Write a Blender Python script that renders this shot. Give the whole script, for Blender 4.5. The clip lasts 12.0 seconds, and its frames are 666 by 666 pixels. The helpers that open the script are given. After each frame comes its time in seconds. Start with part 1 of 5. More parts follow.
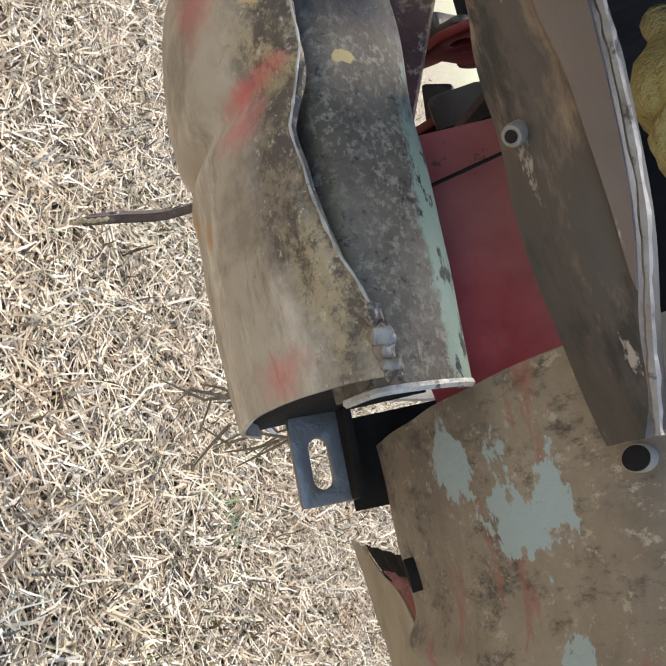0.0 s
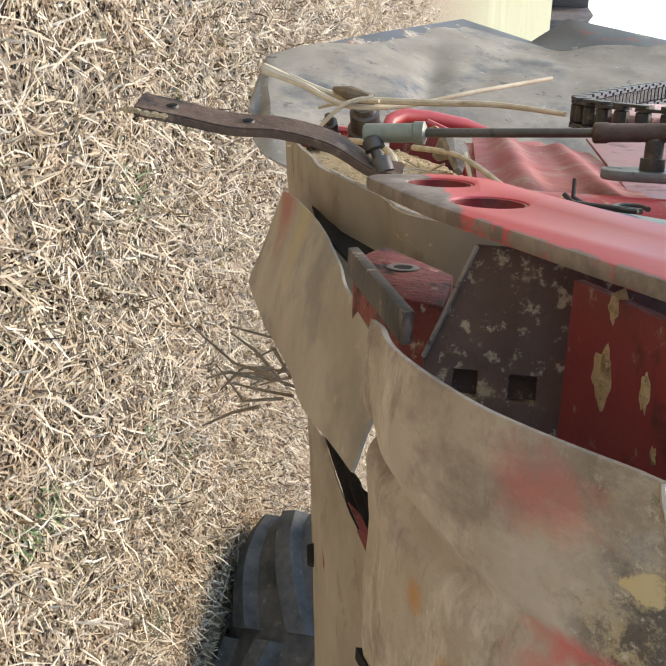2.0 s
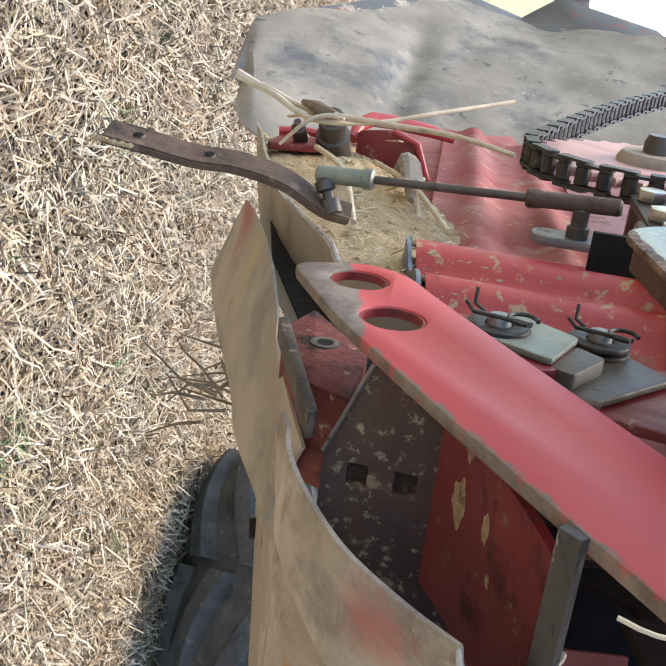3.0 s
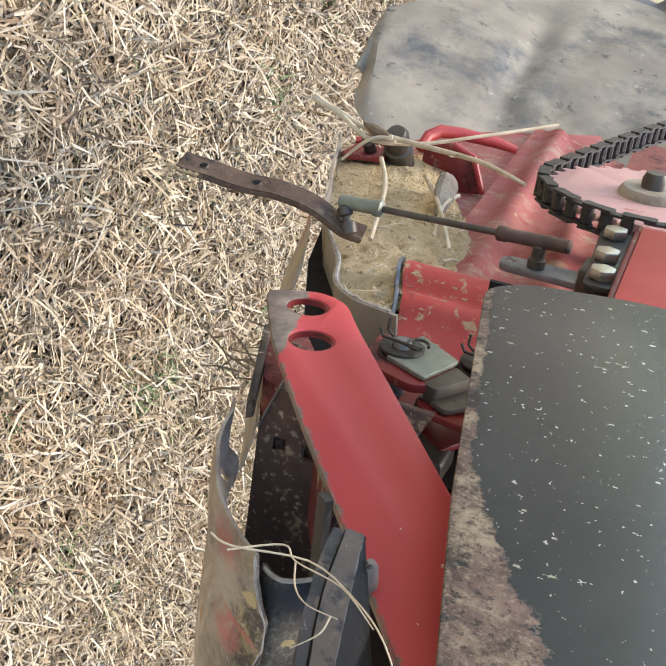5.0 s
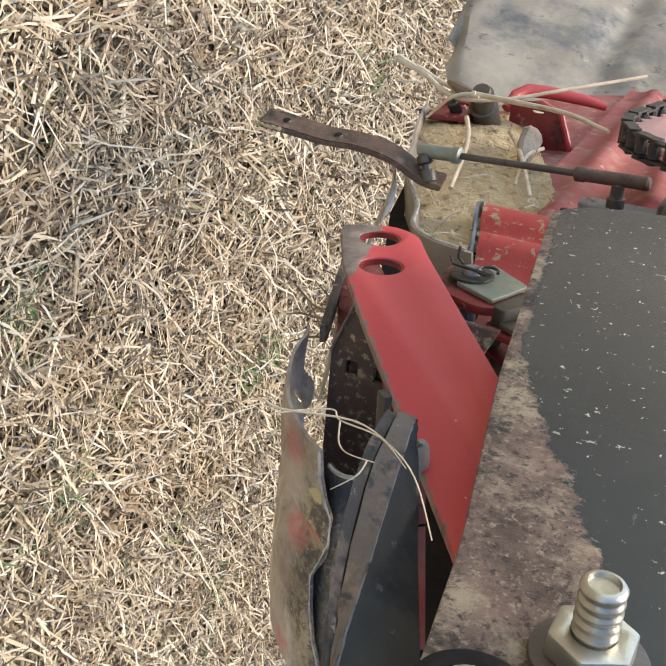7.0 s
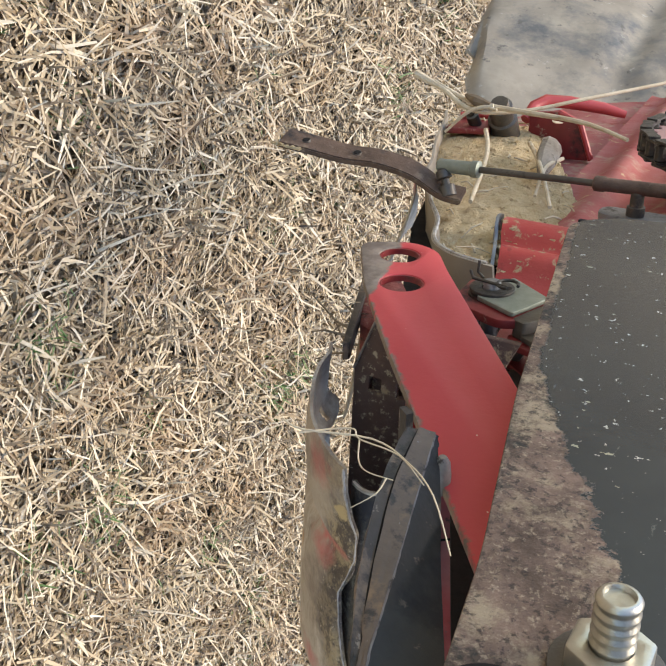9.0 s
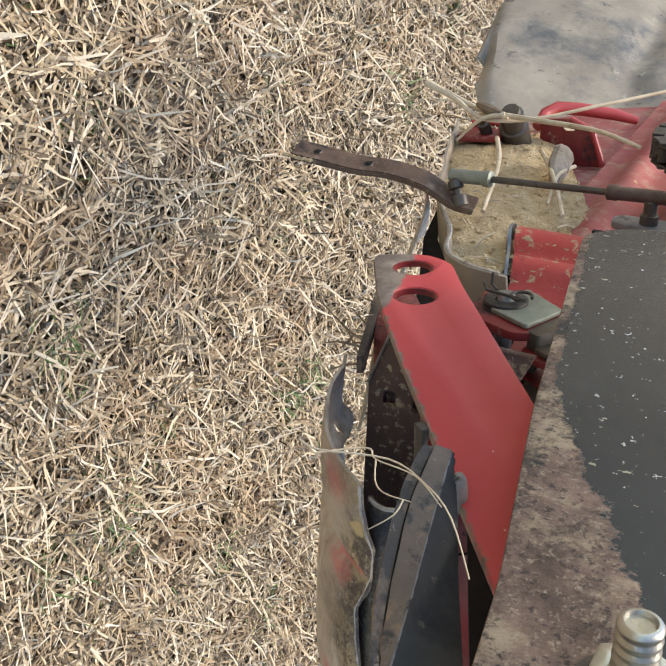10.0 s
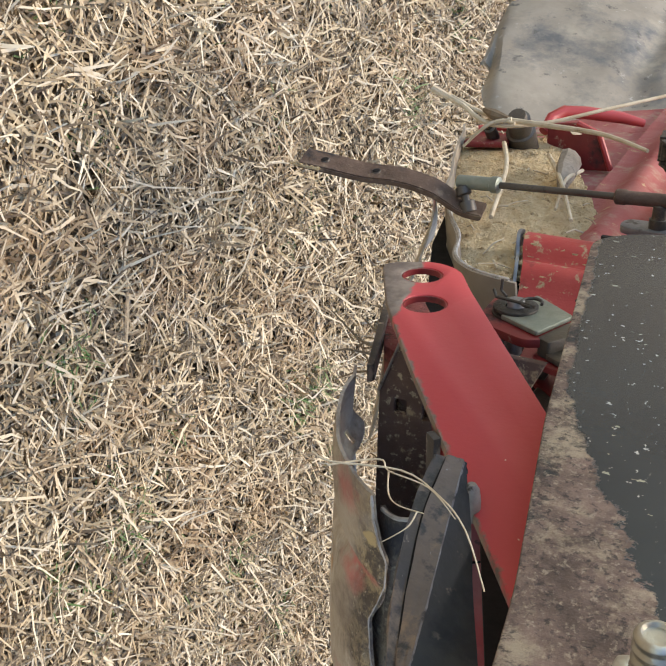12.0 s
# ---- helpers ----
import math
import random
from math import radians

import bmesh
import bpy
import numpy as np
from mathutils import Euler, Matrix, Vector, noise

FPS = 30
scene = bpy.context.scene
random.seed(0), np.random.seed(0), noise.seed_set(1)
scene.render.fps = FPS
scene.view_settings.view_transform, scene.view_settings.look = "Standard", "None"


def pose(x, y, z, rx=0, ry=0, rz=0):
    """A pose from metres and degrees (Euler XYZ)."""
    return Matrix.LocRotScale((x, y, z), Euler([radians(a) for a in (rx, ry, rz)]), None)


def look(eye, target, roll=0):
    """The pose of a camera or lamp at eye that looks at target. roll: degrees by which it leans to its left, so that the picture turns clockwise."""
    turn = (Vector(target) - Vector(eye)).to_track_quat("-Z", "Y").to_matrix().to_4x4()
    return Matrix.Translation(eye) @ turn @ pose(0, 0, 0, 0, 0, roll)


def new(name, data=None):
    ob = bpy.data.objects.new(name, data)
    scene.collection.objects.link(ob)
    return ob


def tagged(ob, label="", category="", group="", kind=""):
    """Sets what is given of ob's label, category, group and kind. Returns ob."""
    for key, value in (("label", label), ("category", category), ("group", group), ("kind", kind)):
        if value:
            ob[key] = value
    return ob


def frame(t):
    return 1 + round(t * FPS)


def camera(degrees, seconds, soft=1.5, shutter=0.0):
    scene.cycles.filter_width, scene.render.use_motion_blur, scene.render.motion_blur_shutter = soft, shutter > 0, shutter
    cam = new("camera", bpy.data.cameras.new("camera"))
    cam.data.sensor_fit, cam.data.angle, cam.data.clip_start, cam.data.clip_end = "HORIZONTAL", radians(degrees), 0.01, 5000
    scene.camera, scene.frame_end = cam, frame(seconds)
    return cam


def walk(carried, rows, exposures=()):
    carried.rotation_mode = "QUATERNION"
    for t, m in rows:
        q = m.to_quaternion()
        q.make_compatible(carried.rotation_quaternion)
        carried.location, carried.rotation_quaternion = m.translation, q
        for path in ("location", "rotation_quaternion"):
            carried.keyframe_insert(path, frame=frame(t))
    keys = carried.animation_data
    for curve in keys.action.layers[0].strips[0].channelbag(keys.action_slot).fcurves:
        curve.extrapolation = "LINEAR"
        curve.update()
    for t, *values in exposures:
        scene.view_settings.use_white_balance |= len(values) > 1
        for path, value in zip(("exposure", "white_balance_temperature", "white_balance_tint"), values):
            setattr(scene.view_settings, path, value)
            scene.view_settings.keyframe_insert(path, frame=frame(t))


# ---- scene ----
cam = camera(38.0, 12.0)
PATH = [
    (0, (0.226, -0.293, 1.057), (-0.192, 1.58, 0.493), 74.4),
    (0.1, (0.226, -0.294, 1.057), (-0.233, 1.577, 0.518), 74.5),
    (0.2, (0.225, -0.295, 1.057), (-0.263, 1.567, 0.513), 74.6),
    (0.3, (0.225, -0.297, 1.056), (-0.251, 1.572, 0.523), 74.7),
    (0.4, (0.224, -0.298, 1.056), (-0.234, 1.581, 0.545), 74.8),
    (0.5, (0.224, -0.299, 1.056), (-0.229, 1.571, 0.511), 74.9),
    (0.6, (0.222, -0.301, 1.054), (-0.177, 1.557, 0.431), 75.5),
    (0.7, (0.22, -0.302, 1.052), (-0.136, 1.547, 0.374), 76.1),
    (0.8, (0.218, -0.304, 1.05), (-0.129, 1.548, 0.38), 76.6),
    (0.9, (0.216, -0.305, 1.048), (-0.126, 1.558, 0.409), 77.2),
    (1, (0.214, -0.307, 1.046), (-0.11, 1.56, 0.406), 77.8),
    (1.1, (0.211, -0.308, 1.046), (-0.065, 1.566, 0.405), 78.7),
    (1.2, (0.2, -0.308, 1.043), (-0.028, 1.574, 0.405), 80.3),
    (1.3, (0.183, -0.31, 1.037), (0.012, 1.581, 0.409), 82.1),
    (1.4, (0.165, -0.311, 1.031), (0.058, 1.595, 0.433), 84.1),
    (1.5, (0.135, -0.302, 1.02), (0.109, 1.615, 0.451), 86.6),
    (1.6, (0.106, -0.299, 1.007), (0.161, 1.63, 0.48), 88.7),
    (1.7, (0.08, -0.3, 0.986), (0.211, 1.636, 0.502), 91.3),
    (1.8, (0.058, -0.292, 0.971), (0.269, 1.647, 0.527), 92.9),
    (2, (0.03, -0.274, 0.972), (0.367, 1.659, 0.587), 95.4),
    (2.1, (0.022, -0.274, 0.974), (0.373, 1.659, 0.603), 96),
    (2.2, (0.015, -0.273, 0.976), (0.38, 1.663, 0.64), 96.6),
    (2.3, (0.007, -0.273, 0.979), (0.397, 1.66, 0.648), 97.3),
    (2.4, (-0, -0.272, 0.981), (0.422, 1.654, 0.652), 97.9),
    (2.5, (-0.008, -0.272, 0.983), (0.456, 1.646, 0.655), 98.5),
    (3, (-0.033, -0.3, 0.993), (0.442, 1.616, 0.669), 100.6),
    (3.2, (-0.048, -0.311, 0.999), (0.434, 1.601, 0.666), 101.6),
    (4.8, (-0.121, -0.388, 1.104), (0.504, 1.414, 0.501), 105.8),
    (5, (-0.119, -0.399, 1.119), (0.518, 1.386, 0.481), 106.1),
    (5.1, (-0.114, -0.404, 1.123), (0.532, 1.373, 0.471), 106.2),
    (5.2, (-0.109, -0.408, 1.127), (0.553, 1.355, 0.456), 106.2),
    (5.3, (-0.103, -0.413, 1.131), (0.565, 1.34, 0.439), 106.3),
    (5.4, (-0.098, -0.417, 1.135), (0.563, 1.333, 0.429), 106.3),
    (5.5, (-0.093, -0.422, 1.139), (0.566, 1.327, 0.427), 106.4),
    (5.7, (-0.099, -0.426, 1.14), (0.561, 1.313, 0.406), 106.4),
    (6, (-0.108, -0.433, 1.141), (0.561, 1.288, 0.372), 106.4),
    (6.5, (-0.102, -0.425, 1.147), (0.57, 1.277, 0.339), 106.3),
    (7, (-0.093, -0.414, 1.151), (0.579, 1.274, 0.315), 106.2),
    (9, (-0.097, -0.416, 1.156), (0.554, 1.249, 0.26), 104.4),
    (9.5, (-0.099, -0.413, 1.153), (0.547, 1.247, 0.245), 104.1),
    (10, (-0.101, -0.415, 1.154), (0.542, 1.241, 0.234), 103.8),
    (10.5, (-0.101, -0.416, 1.155), (0.538, 1.236, 0.226), 103.5),
    (11, (-0.102, -0.417, 1.156), (0.534, 1.232, 0.221), 103.3),
    (11.5, (-0.101, -0.417, 1.155), (0.533, 1.231, 0.217), 103.1),
    (12, (-0.103, -0.415, 1.153), (0.531, 1.234, 0.216), 103),
]
walk(cam, [(t, look(eye, target, roll)) for t, eye, target, roll in PATH], [(0, 1.72, 6200, 9), (0.5, 1.88, 6050, 9), (1, 1.78, 6200, 9), (1.5, 1.5, 6750, 10), (3, 1.65, 6350, 10), (6, 1.5, 6700, 10), (9.5, 1.36, 6750, 10), (12, 1.27, 6800, 10)])

# ---- world, sun, exposure ----
wd = bpy.data.worlds.new("sky")
scene.world = wd
wd.use_nodes = True
wn = wd.node_tree
wn.nodes.clear()
sky = wn.nodes.new("ShaderNodeTexSky")
sky.sky_type = "NISHITA"
sky.sun_disc = False
SUN_EL, SUN_AZ = 62.0, 318.0
sky.sun_elevation, sky.sun_rotation = radians(SUN_EL), radians(SUN_AZ)
sky.air_density, sky.dust_density = 1.0, 0.7
bg = wn.nodes.new("ShaderNodeBackground")
bg.inputs["Strength"].default_value = 0.125
wout = wn.nodes.new("ShaderNodeOutputWorld")
wn.links.new(sky.outputs[0], bg.inputs[0])
wn.links.new(bg.outputs[0], wout.inputs[0])
sd = bpy.data.lights.new("sun", "SUN")
sd.energy, sd.angle, sd.color = 2.0, radians(30), (1.0, 0.91, 0.78)
sun = new("sun", sd)
_e, _a = radians(SUN_EL), radians(SUN_AZ)
sun.matrix_world = look((5 * math.sin(_a) * math.cos(_e), 5 * math.cos(_a) * math.cos(_e), 5 * math.sin(_e)), (0, 0, 0))

# ---- the machine's frame: b across (to its right), a along (away), z up ----
TURN = radians(7.5)
AX = Vector((math.cos(TURN), math.sin(TURN), 0))
AY = Vector((-math.sin(TURN), math.cos(TURN), 0))
ORG = Vector((0.04, 0, 0))


def P(b, a, z):
    return ORG + AX * b + AY * a + Vector((0, 0, z))


# ---- materials ----
def nodes_of(name):
    m = bpy.data.materials.new(name)
    m.use_nodes = True
    nt = m.node_tree
    return m, nt, nt.nodes["Principled BSDF"]


def rgba(c):
    return (c[0], c[1], c[2], 1.0)


def noise_node(nt, scale, detail=6, rough=0.6, stretch=None, coord=None):
    if coord is None:
        coord = nt.nodes.new("ShaderNodeNewGeometry").outputs["Position"]
    if stretch:
        mp = nt.nodes.new("ShaderNodeMapping")
        mp.inputs["Scale"].default_value = stretch
        nt.links.new(coord, mp.inputs[0])
        coord = mp.outputs[0]
    n = nt.nodes.new("ShaderNodeTexNoise")
    n.inputs["Scale"].default_value, n.inputs["Detail"].default_value, n.inputs["Roughness"].default_value = scale, detail, rough
    nt.links.new(coord, n.inputs["Vector"])
    return n.outputs["Fac"]


def ramp(nt, fac, lo, hi, a=0.0, b=1.0):
    r = nt.nodes.new("ShaderNodeMapRange")
    r.inputs["From Min"].default_value, r.inputs["From Max"].default_value = lo, hi
    r.inputs["To Min"].default_value, r.inputs["To Max"].default_value = a, b
    nt.links.new(fac, r.inputs["Value"])
    return r.outputs["Result"]


def mixc(nt, fac, a, b):
    x = nt.nodes.new("ShaderNodeMix")
    x.data_type = "RGBA"
    nt.links.new(fac, x.inputs[0])
    for sock, c in ((x.inputs[6], a), (x.inputs[7], b)):
        if isinstance(c, (tuple, list)):
            sock.default_value = rgba(c)
        else:
            nt.links.new(c, sock)
    return x.outputs[2]


def math_n(nt, op, a, b):
    x = nt.nodes.new("ShaderNodeMath")
    x.operation = op
    for sock, c in zip(x.inputs, (a, b)):
        if isinstance(c, (int, float)):
            sock.default_value = c
        else:
            nt.links.new(c, sock)
    return x.outputs[0]


def bump(nt, bsdf, fac, strength, dist=0.001):
    bp = nt.nodes.new("ShaderNodeBump")
    bp.inputs["Strength"].default_value, bp.inputs["Distance"].default_value = strength, dist
    nt.links.new(fac, bp.inputs["Height"])
    nt.links.new(bp.outputs[0], bsdf.inputs["Normal"])


def spot(nt, centre, size, ragged=0.4, scale=60.0, soft=0.12):
    """1 inside a ragged oval round a world place, 0 outside."""
    geo = nt.nodes.new("ShaderNodeNewGeometry").outputs["Position"]
    mp = nt.nodes.new("ShaderNodeMapping")
    mp.vector_type = "TEXTURE"
    mp.inputs["Location"].default_value, mp.inputs["Scale"].default_value = centre, size
    nt.links.new(geo, mp.inputs[0])
    ln = nt.nodes.new("ShaderNodeVectorMath")
    ln.operation = "LENGTH"
    nt.links.new(mp.outputs[0], ln.inputs[0])
    wob = math_n(nt, "MULTIPLY", math_n(nt, "SUBTRACT", noise_node(nt, scale, 5, 0.65), 0.5), ragged * 4)
    return ramp(nt, math_n(nt, "ADD", ln.outputs["Value"], wob), 1.0 + soft, 1.0 - soft)


def surface(name, base, other, rough=0.6, metal=0.0, scale=25.0, layers=(), relief=0.25, fine=400.0, stretch=None, dist=0.001):
    """A worn surface: two tones over noise, then layers (colour, low, high, scale[, rough]) where noise passes a threshold."""
    m, nt, bs = nodes_of(name)
    col = mixc(nt, ramp(nt, noise_node(nt, scale, 8, 0.65, stretch), 0.35, 0.65), base, other)
    ro = None
    for lay in layers:
        f = ramp(nt, noise_node(nt, lay[3], 8, 0.7, stretch), lay[1], lay[2])
        col = mixc(nt, f, col, lay[0])
        if len(lay) > 4:
            r0 = ro if ro is not None else rough
            x = nt.nodes.new("ShaderNodeMix")
            nt.links.new(f, x.inputs[0])
            if isinstance(r0, float):
                x.inputs[2].default_value = r0
            else:
                nt.links.new(r0, x.inputs[2])
            x.inputs[3].default_value = lay[4]
            ro = x.outputs[0]
    nt.links.new(col, bs.inputs["Base Color"])
    if ro is not None:
        nt.links.new(ro, bs.inputs["Roughness"])
    else:
        bs.inputs["Roughness"].default_value = rough
    bs.inputs["Metallic"].default_value = metal
    if rough >= 0.7:
        bs.inputs["Specular IOR Level"].default_value = 0.2
    h = math_n(nt, "ADD", noise_node(nt, fine, 4, 0.6), math_n(nt, "MULTIPLY", noise_node(nt, scale * 2, 6, 0.6), 2.0))
    bump(nt, bs, h, relief, dist)
    return m


DUST = (0.40, 0.33, 0.24)
RED = surface("red paint", (0.36, 0.035, 0.034), (0.44, 0.055, 0.05), 0.42, 0, 14,
              (((0.60, 0.42, 0.33), 0.70, 0.72, 190, 0.8), ((0.10, 0.06, 0.05), 0.71, 0.74, 120, 0.7)), 0.06)
RED_RAIL = surface("bright red paint splashed with mud", (0.44, 0.040, 0.042), (0.52, 0.070, 0.062), 0.42, 0, 16,
                   (((0.50, 0.37, 0.22), 0.57, 0.62, 95, 0.95), ((0.20, 0.03, 0.03), 0.60, 0.68, 40, 0.6)), 0.3, 300, None, 0.0015)
RED_WORN = surface("worn dusty dark red paint", (0.15, 0.035, 0.032), (0.24, 0.085, 0.072), 0.7, 0, 45,
                   (((0.040, 0.028, 0.025), 0.52, 0.62, 60, 0.7), ((0.42, 0.10, 0.085), 0.60, 0.66, 90, 0.6), (DUST, 0.60, 0.70, 140, 0.9)), 0.5, 300, None, 0.002)
RED_DULL = surface("dull dusty red paint", (0.17, 0.016, 0.018), (0.25, 0.030, 0.030), 0.45, 0, 22,
                   ((DUST, 0.60, 0.68, 85, 0.9), ((0.05, 0.02, 0.02), 0.54, 0.66, 30, 0.7)), 0.15)
RED_FADED = surface("faded pink-red paint", (0.52, 0.29, 0.26), (0.60, 0.36, 0.33), 0.6, 0, 12,
                    ((DUST, 0.62, 0.75, 30, 0.9), ((0.35, 0.05, 0.05), 0.60, 0.68, 26, 0.5)), 0.15)
BACK_RED = surface("chalky red paint", (0.30, 0.070, 0.066), (0.37, 0.145, 0.13), 0.7, 0, 14,
                   ((DUST, 0.52, 0.70, 26, 0.9), ((0.48, 0.36, 0.22), 0.60, 0.66, 70, 0.95), ((0.24, 0.03, 0.03), 0.58, 0.66, 22, 0.6)), 0.3)
STEEL_DARK = surface("dark oily steel", (0.060, 0.052, 0.045), (0.11, 0.095, 0.08), 0.45, 0.35, 30,
                     (((0.22, 0.17, 0.12), 0.58, 0.70, 40, 0.8), ((0.02, 0.02, 0.02), 0.60, 0.70, 70, 0.4)), 0.25)
BAR_STEEL = surface("weathered dark steel with brown film", (0.046, 0.037, 0.032), (0.090, 0.072, 0.060), 0.62, 0.0, 26,
                    (((0.22, 0.155, 0.11), 0.52, 0.62, 45, 0.7), ((0.025, 0.022, 0.020), 0.52, 0.60, 60, 0.55), ((0.32, 0.26, 0.21), 0.62, 0.66, 170, 0.7)), 0.3, 300, (0.35, 1, 1))
# Near-black steel for the upper faces of both bars.
BAR_DARK = surface("near-black steel", (0.016, 0.015, 0.013), (0.036, 0.033, 0.028), 0.55, 0.0, 30, (((0.17, 0.135, 0.10), 0.60, 0.66, 110, 0.8), ((0.010, 0.010, 0.010), 0.50, 0.62, 26, 0.6)), 0.25)
BAR_RUST = surface("brown rust film on steel", (0.10, 0.075, 0.058), (0.16, 0.115, 0.085), 0.6, 0.0, 40,
                   (((0.25, 0.165, 0.10), 0.56, 0.66, 60, 0.75), ((0.035, 0.030, 0.028), 0.54, 0.62, 90, 0.5), ((0.32, 0.29, 0.26), 0.64, 0.67, 220, 0.5)), 0.35)
# Pinkish steel, brightened for the light on the bar's rounded face.
LIT_STEEL = surface("pinkish steel, painted as lit", (0.19, 0.145, 0.125), (0.115, 0.088, 0.075), 0.55, 0.0, 22, (((0.08, 0.062, 0.05), 0.54, 0.64, 50, 0.7), ((0.36, 0.30, 0.26), 0.64, 0.68, 90, 0.7)), 0.25, 300, (0.4, 1, 1))
WORN_STEEL = surface("worn pale steel", (0.30, 0.27, 0.24), (0.16, 0.13, 0.11), 0.5, 0.3, 90, (((0.07, 0.055, 0.045), 0.55, 0.62, 130, 0.7),), 0.3)
RUSTY_BAR = surface("brown rusted flat bar", (0.090, 0.060, 0.045), (0.15, 0.10, 0.075), 0.7, 0.2, 45,
                    (((0.20, 0.15, 0.11), 0.56, 0.68, 80), ((0.035, 0.032, 0.032), 0.55, 0.65, 22)), 0.5)
ZINC = surface("zinc-plated steel", (0.55, 0.52, 0.44), (0.42, 0.40, 0.35), 0.35, 0.85, 80,
               (((0.30, 0.24, 0.16), 0.60, 0.75, 120, 0.7),), 0.15)
BLUED = surface("blue-grey worn steel", (0.15, 0.155, 0.165), (0.24, 0.24, 0.245), 0.4, 0.5, 50, (((0.07, 0.06, 0.05), 0.56, 0.66, 60, 0.6),), 0.3)
GREYGREEN = surface("grey-green plated steel", (0.185, 0.205, 0.17), (0.27, 0.29, 0.245), 0.5, 0.4, 60,
                    (((0.14, 0.11, 0.08), 0.60, 0.72, 60),), 0.2)
BARE = surface("bare torn steel edge", (0.56, 0.53, 0.49), (0.30, 0.27, 0.24), 0.45, 0.3, 160, (((0.10, 0.08, 0.07), 0.60, 0.66, 200, 0.7),), 0.4)
BLACK_CHAIN = surface("oily black chain steel", (0.035, 0.032, 0.03), (0.075, 0.068, 0.06), 0.5, 0.5, 120,
                      (((0.20, 0.16, 0.12), 0.60, 0.72, 150, 0.8),), 0.3)
DIRTY_PLATE = surface("dark plate caked with dust", (0.095, 0.062, 0.054), (0.150, 0.100, 0.083), 0.75, 0, 40,
                      (((0.42, 0.35, 0.25), 0.56, 0.63, 190, 0.95), ((0.40, 0.31, 0.20), 0.60, 0.68, 80, 0.95), ((0.50, 0.45, 0.38), 0.66, 0.68, 420, 0.95)), 0.5)
GREY_HULL = surface("scuffed grey sheet steel", (0.235, 0.205, 0.165), (0.36, 0.315, 0.255), 0.72, 0.0, 7,
                    (((0.38, 0.335, 0.265), 0.52, 0.68, 9, 0.8), ((0.135, 0.135, 0.135), 0.52, 0.66, 6, 0.6), ((0.12, 0.11, 0.10), 0.60, 0.66, 26, 0.6), ((0.42, 0.39, 0.34), 0.62, 0.68, 45, 0.8)), 0.3, 120)
RIM_GREY = surface("dark grey rim with rust and mud", (0.10, 0.10, 0.10), (0.15, 0.145, 0.135), 0.55, 0.2, 9, (((0.50, 0.42, 0.32), 0.58, 0.63, 14, 0.9), ((0.36, 0.11, 0.07), 0.61, 0.66, 16, 0.8)), 0.3)
TAN_STEEL = surface("dust-coated tan steel", (0.29, 0.245, 0.19), (0.38, 0.325, 0.255), 0.85, 0, 14,
                    (((0.20, 0.155, 0.11), 0.56, 0.70, 20), ((0.24, 0.07, 0.05), 0.66, 0.72, 16)), 0.2)
RUBBER = surface("dusty black rubber", (0.045, 0.045, 0.044), (0.10, 0.095, 0.088), 0.8, 0, 12,
                 (((0.22, 0.19, 0.15), 0.60, 0.75, 20, 0.95),), 0.25)
MUD = surface("dry straw-coloured mud", (0.55, 0.40, 0.225), (0.66, 0.52, 0.32), 1.0, 0, 90,
              (((0.22, 0.14, 0.07), 0.58, 0.68, 70), ((0.58, 0.46, 0.28), 0.60, 0.68, 220)), 1.0, 500, None, 0.003)
STALK = surface("pale dry stalk", (0.64, 0.55, 0.41), (0.48, 0.385, 0.26), 0.8, 0, 60, (((0.20, 0.13, 0.07), 0.62, 0.7, 90),), 0.3)
HUSK = surface("grey-brown papery husk", (0.36, 0.31, 0.25), (0.22, 0.18, 0.14), 0.9, 0, 70, (((0.10, 0.08, 0.06), 0.58, 0.66, 90),), 0.6)
STEM = surface("dark dry root stem", (0.14, 0.10, 0.065), (0.24, 0.18, 0.12), 0.9, 0, 90, (), 0.3)
# Near-black for shade painted into gaps, holes and insides, plus rubber and joints.
BLACK = surface("near-black rubber, joints and painted shade", (0.010, 0.009, 0.009), (0.022, 0.019, 0.018), 0.9, 0, 60, (), 0.2)
FOAM = surface("yellowed caked chaff", (0.42, 0.34, 0.13), (0.52, 0.43, 0.22), 0.95, 0, 60, (((0.20, 0.15, 0.07), 0.58, 0.68, 60),), 0.8, 300, None, 0.003)


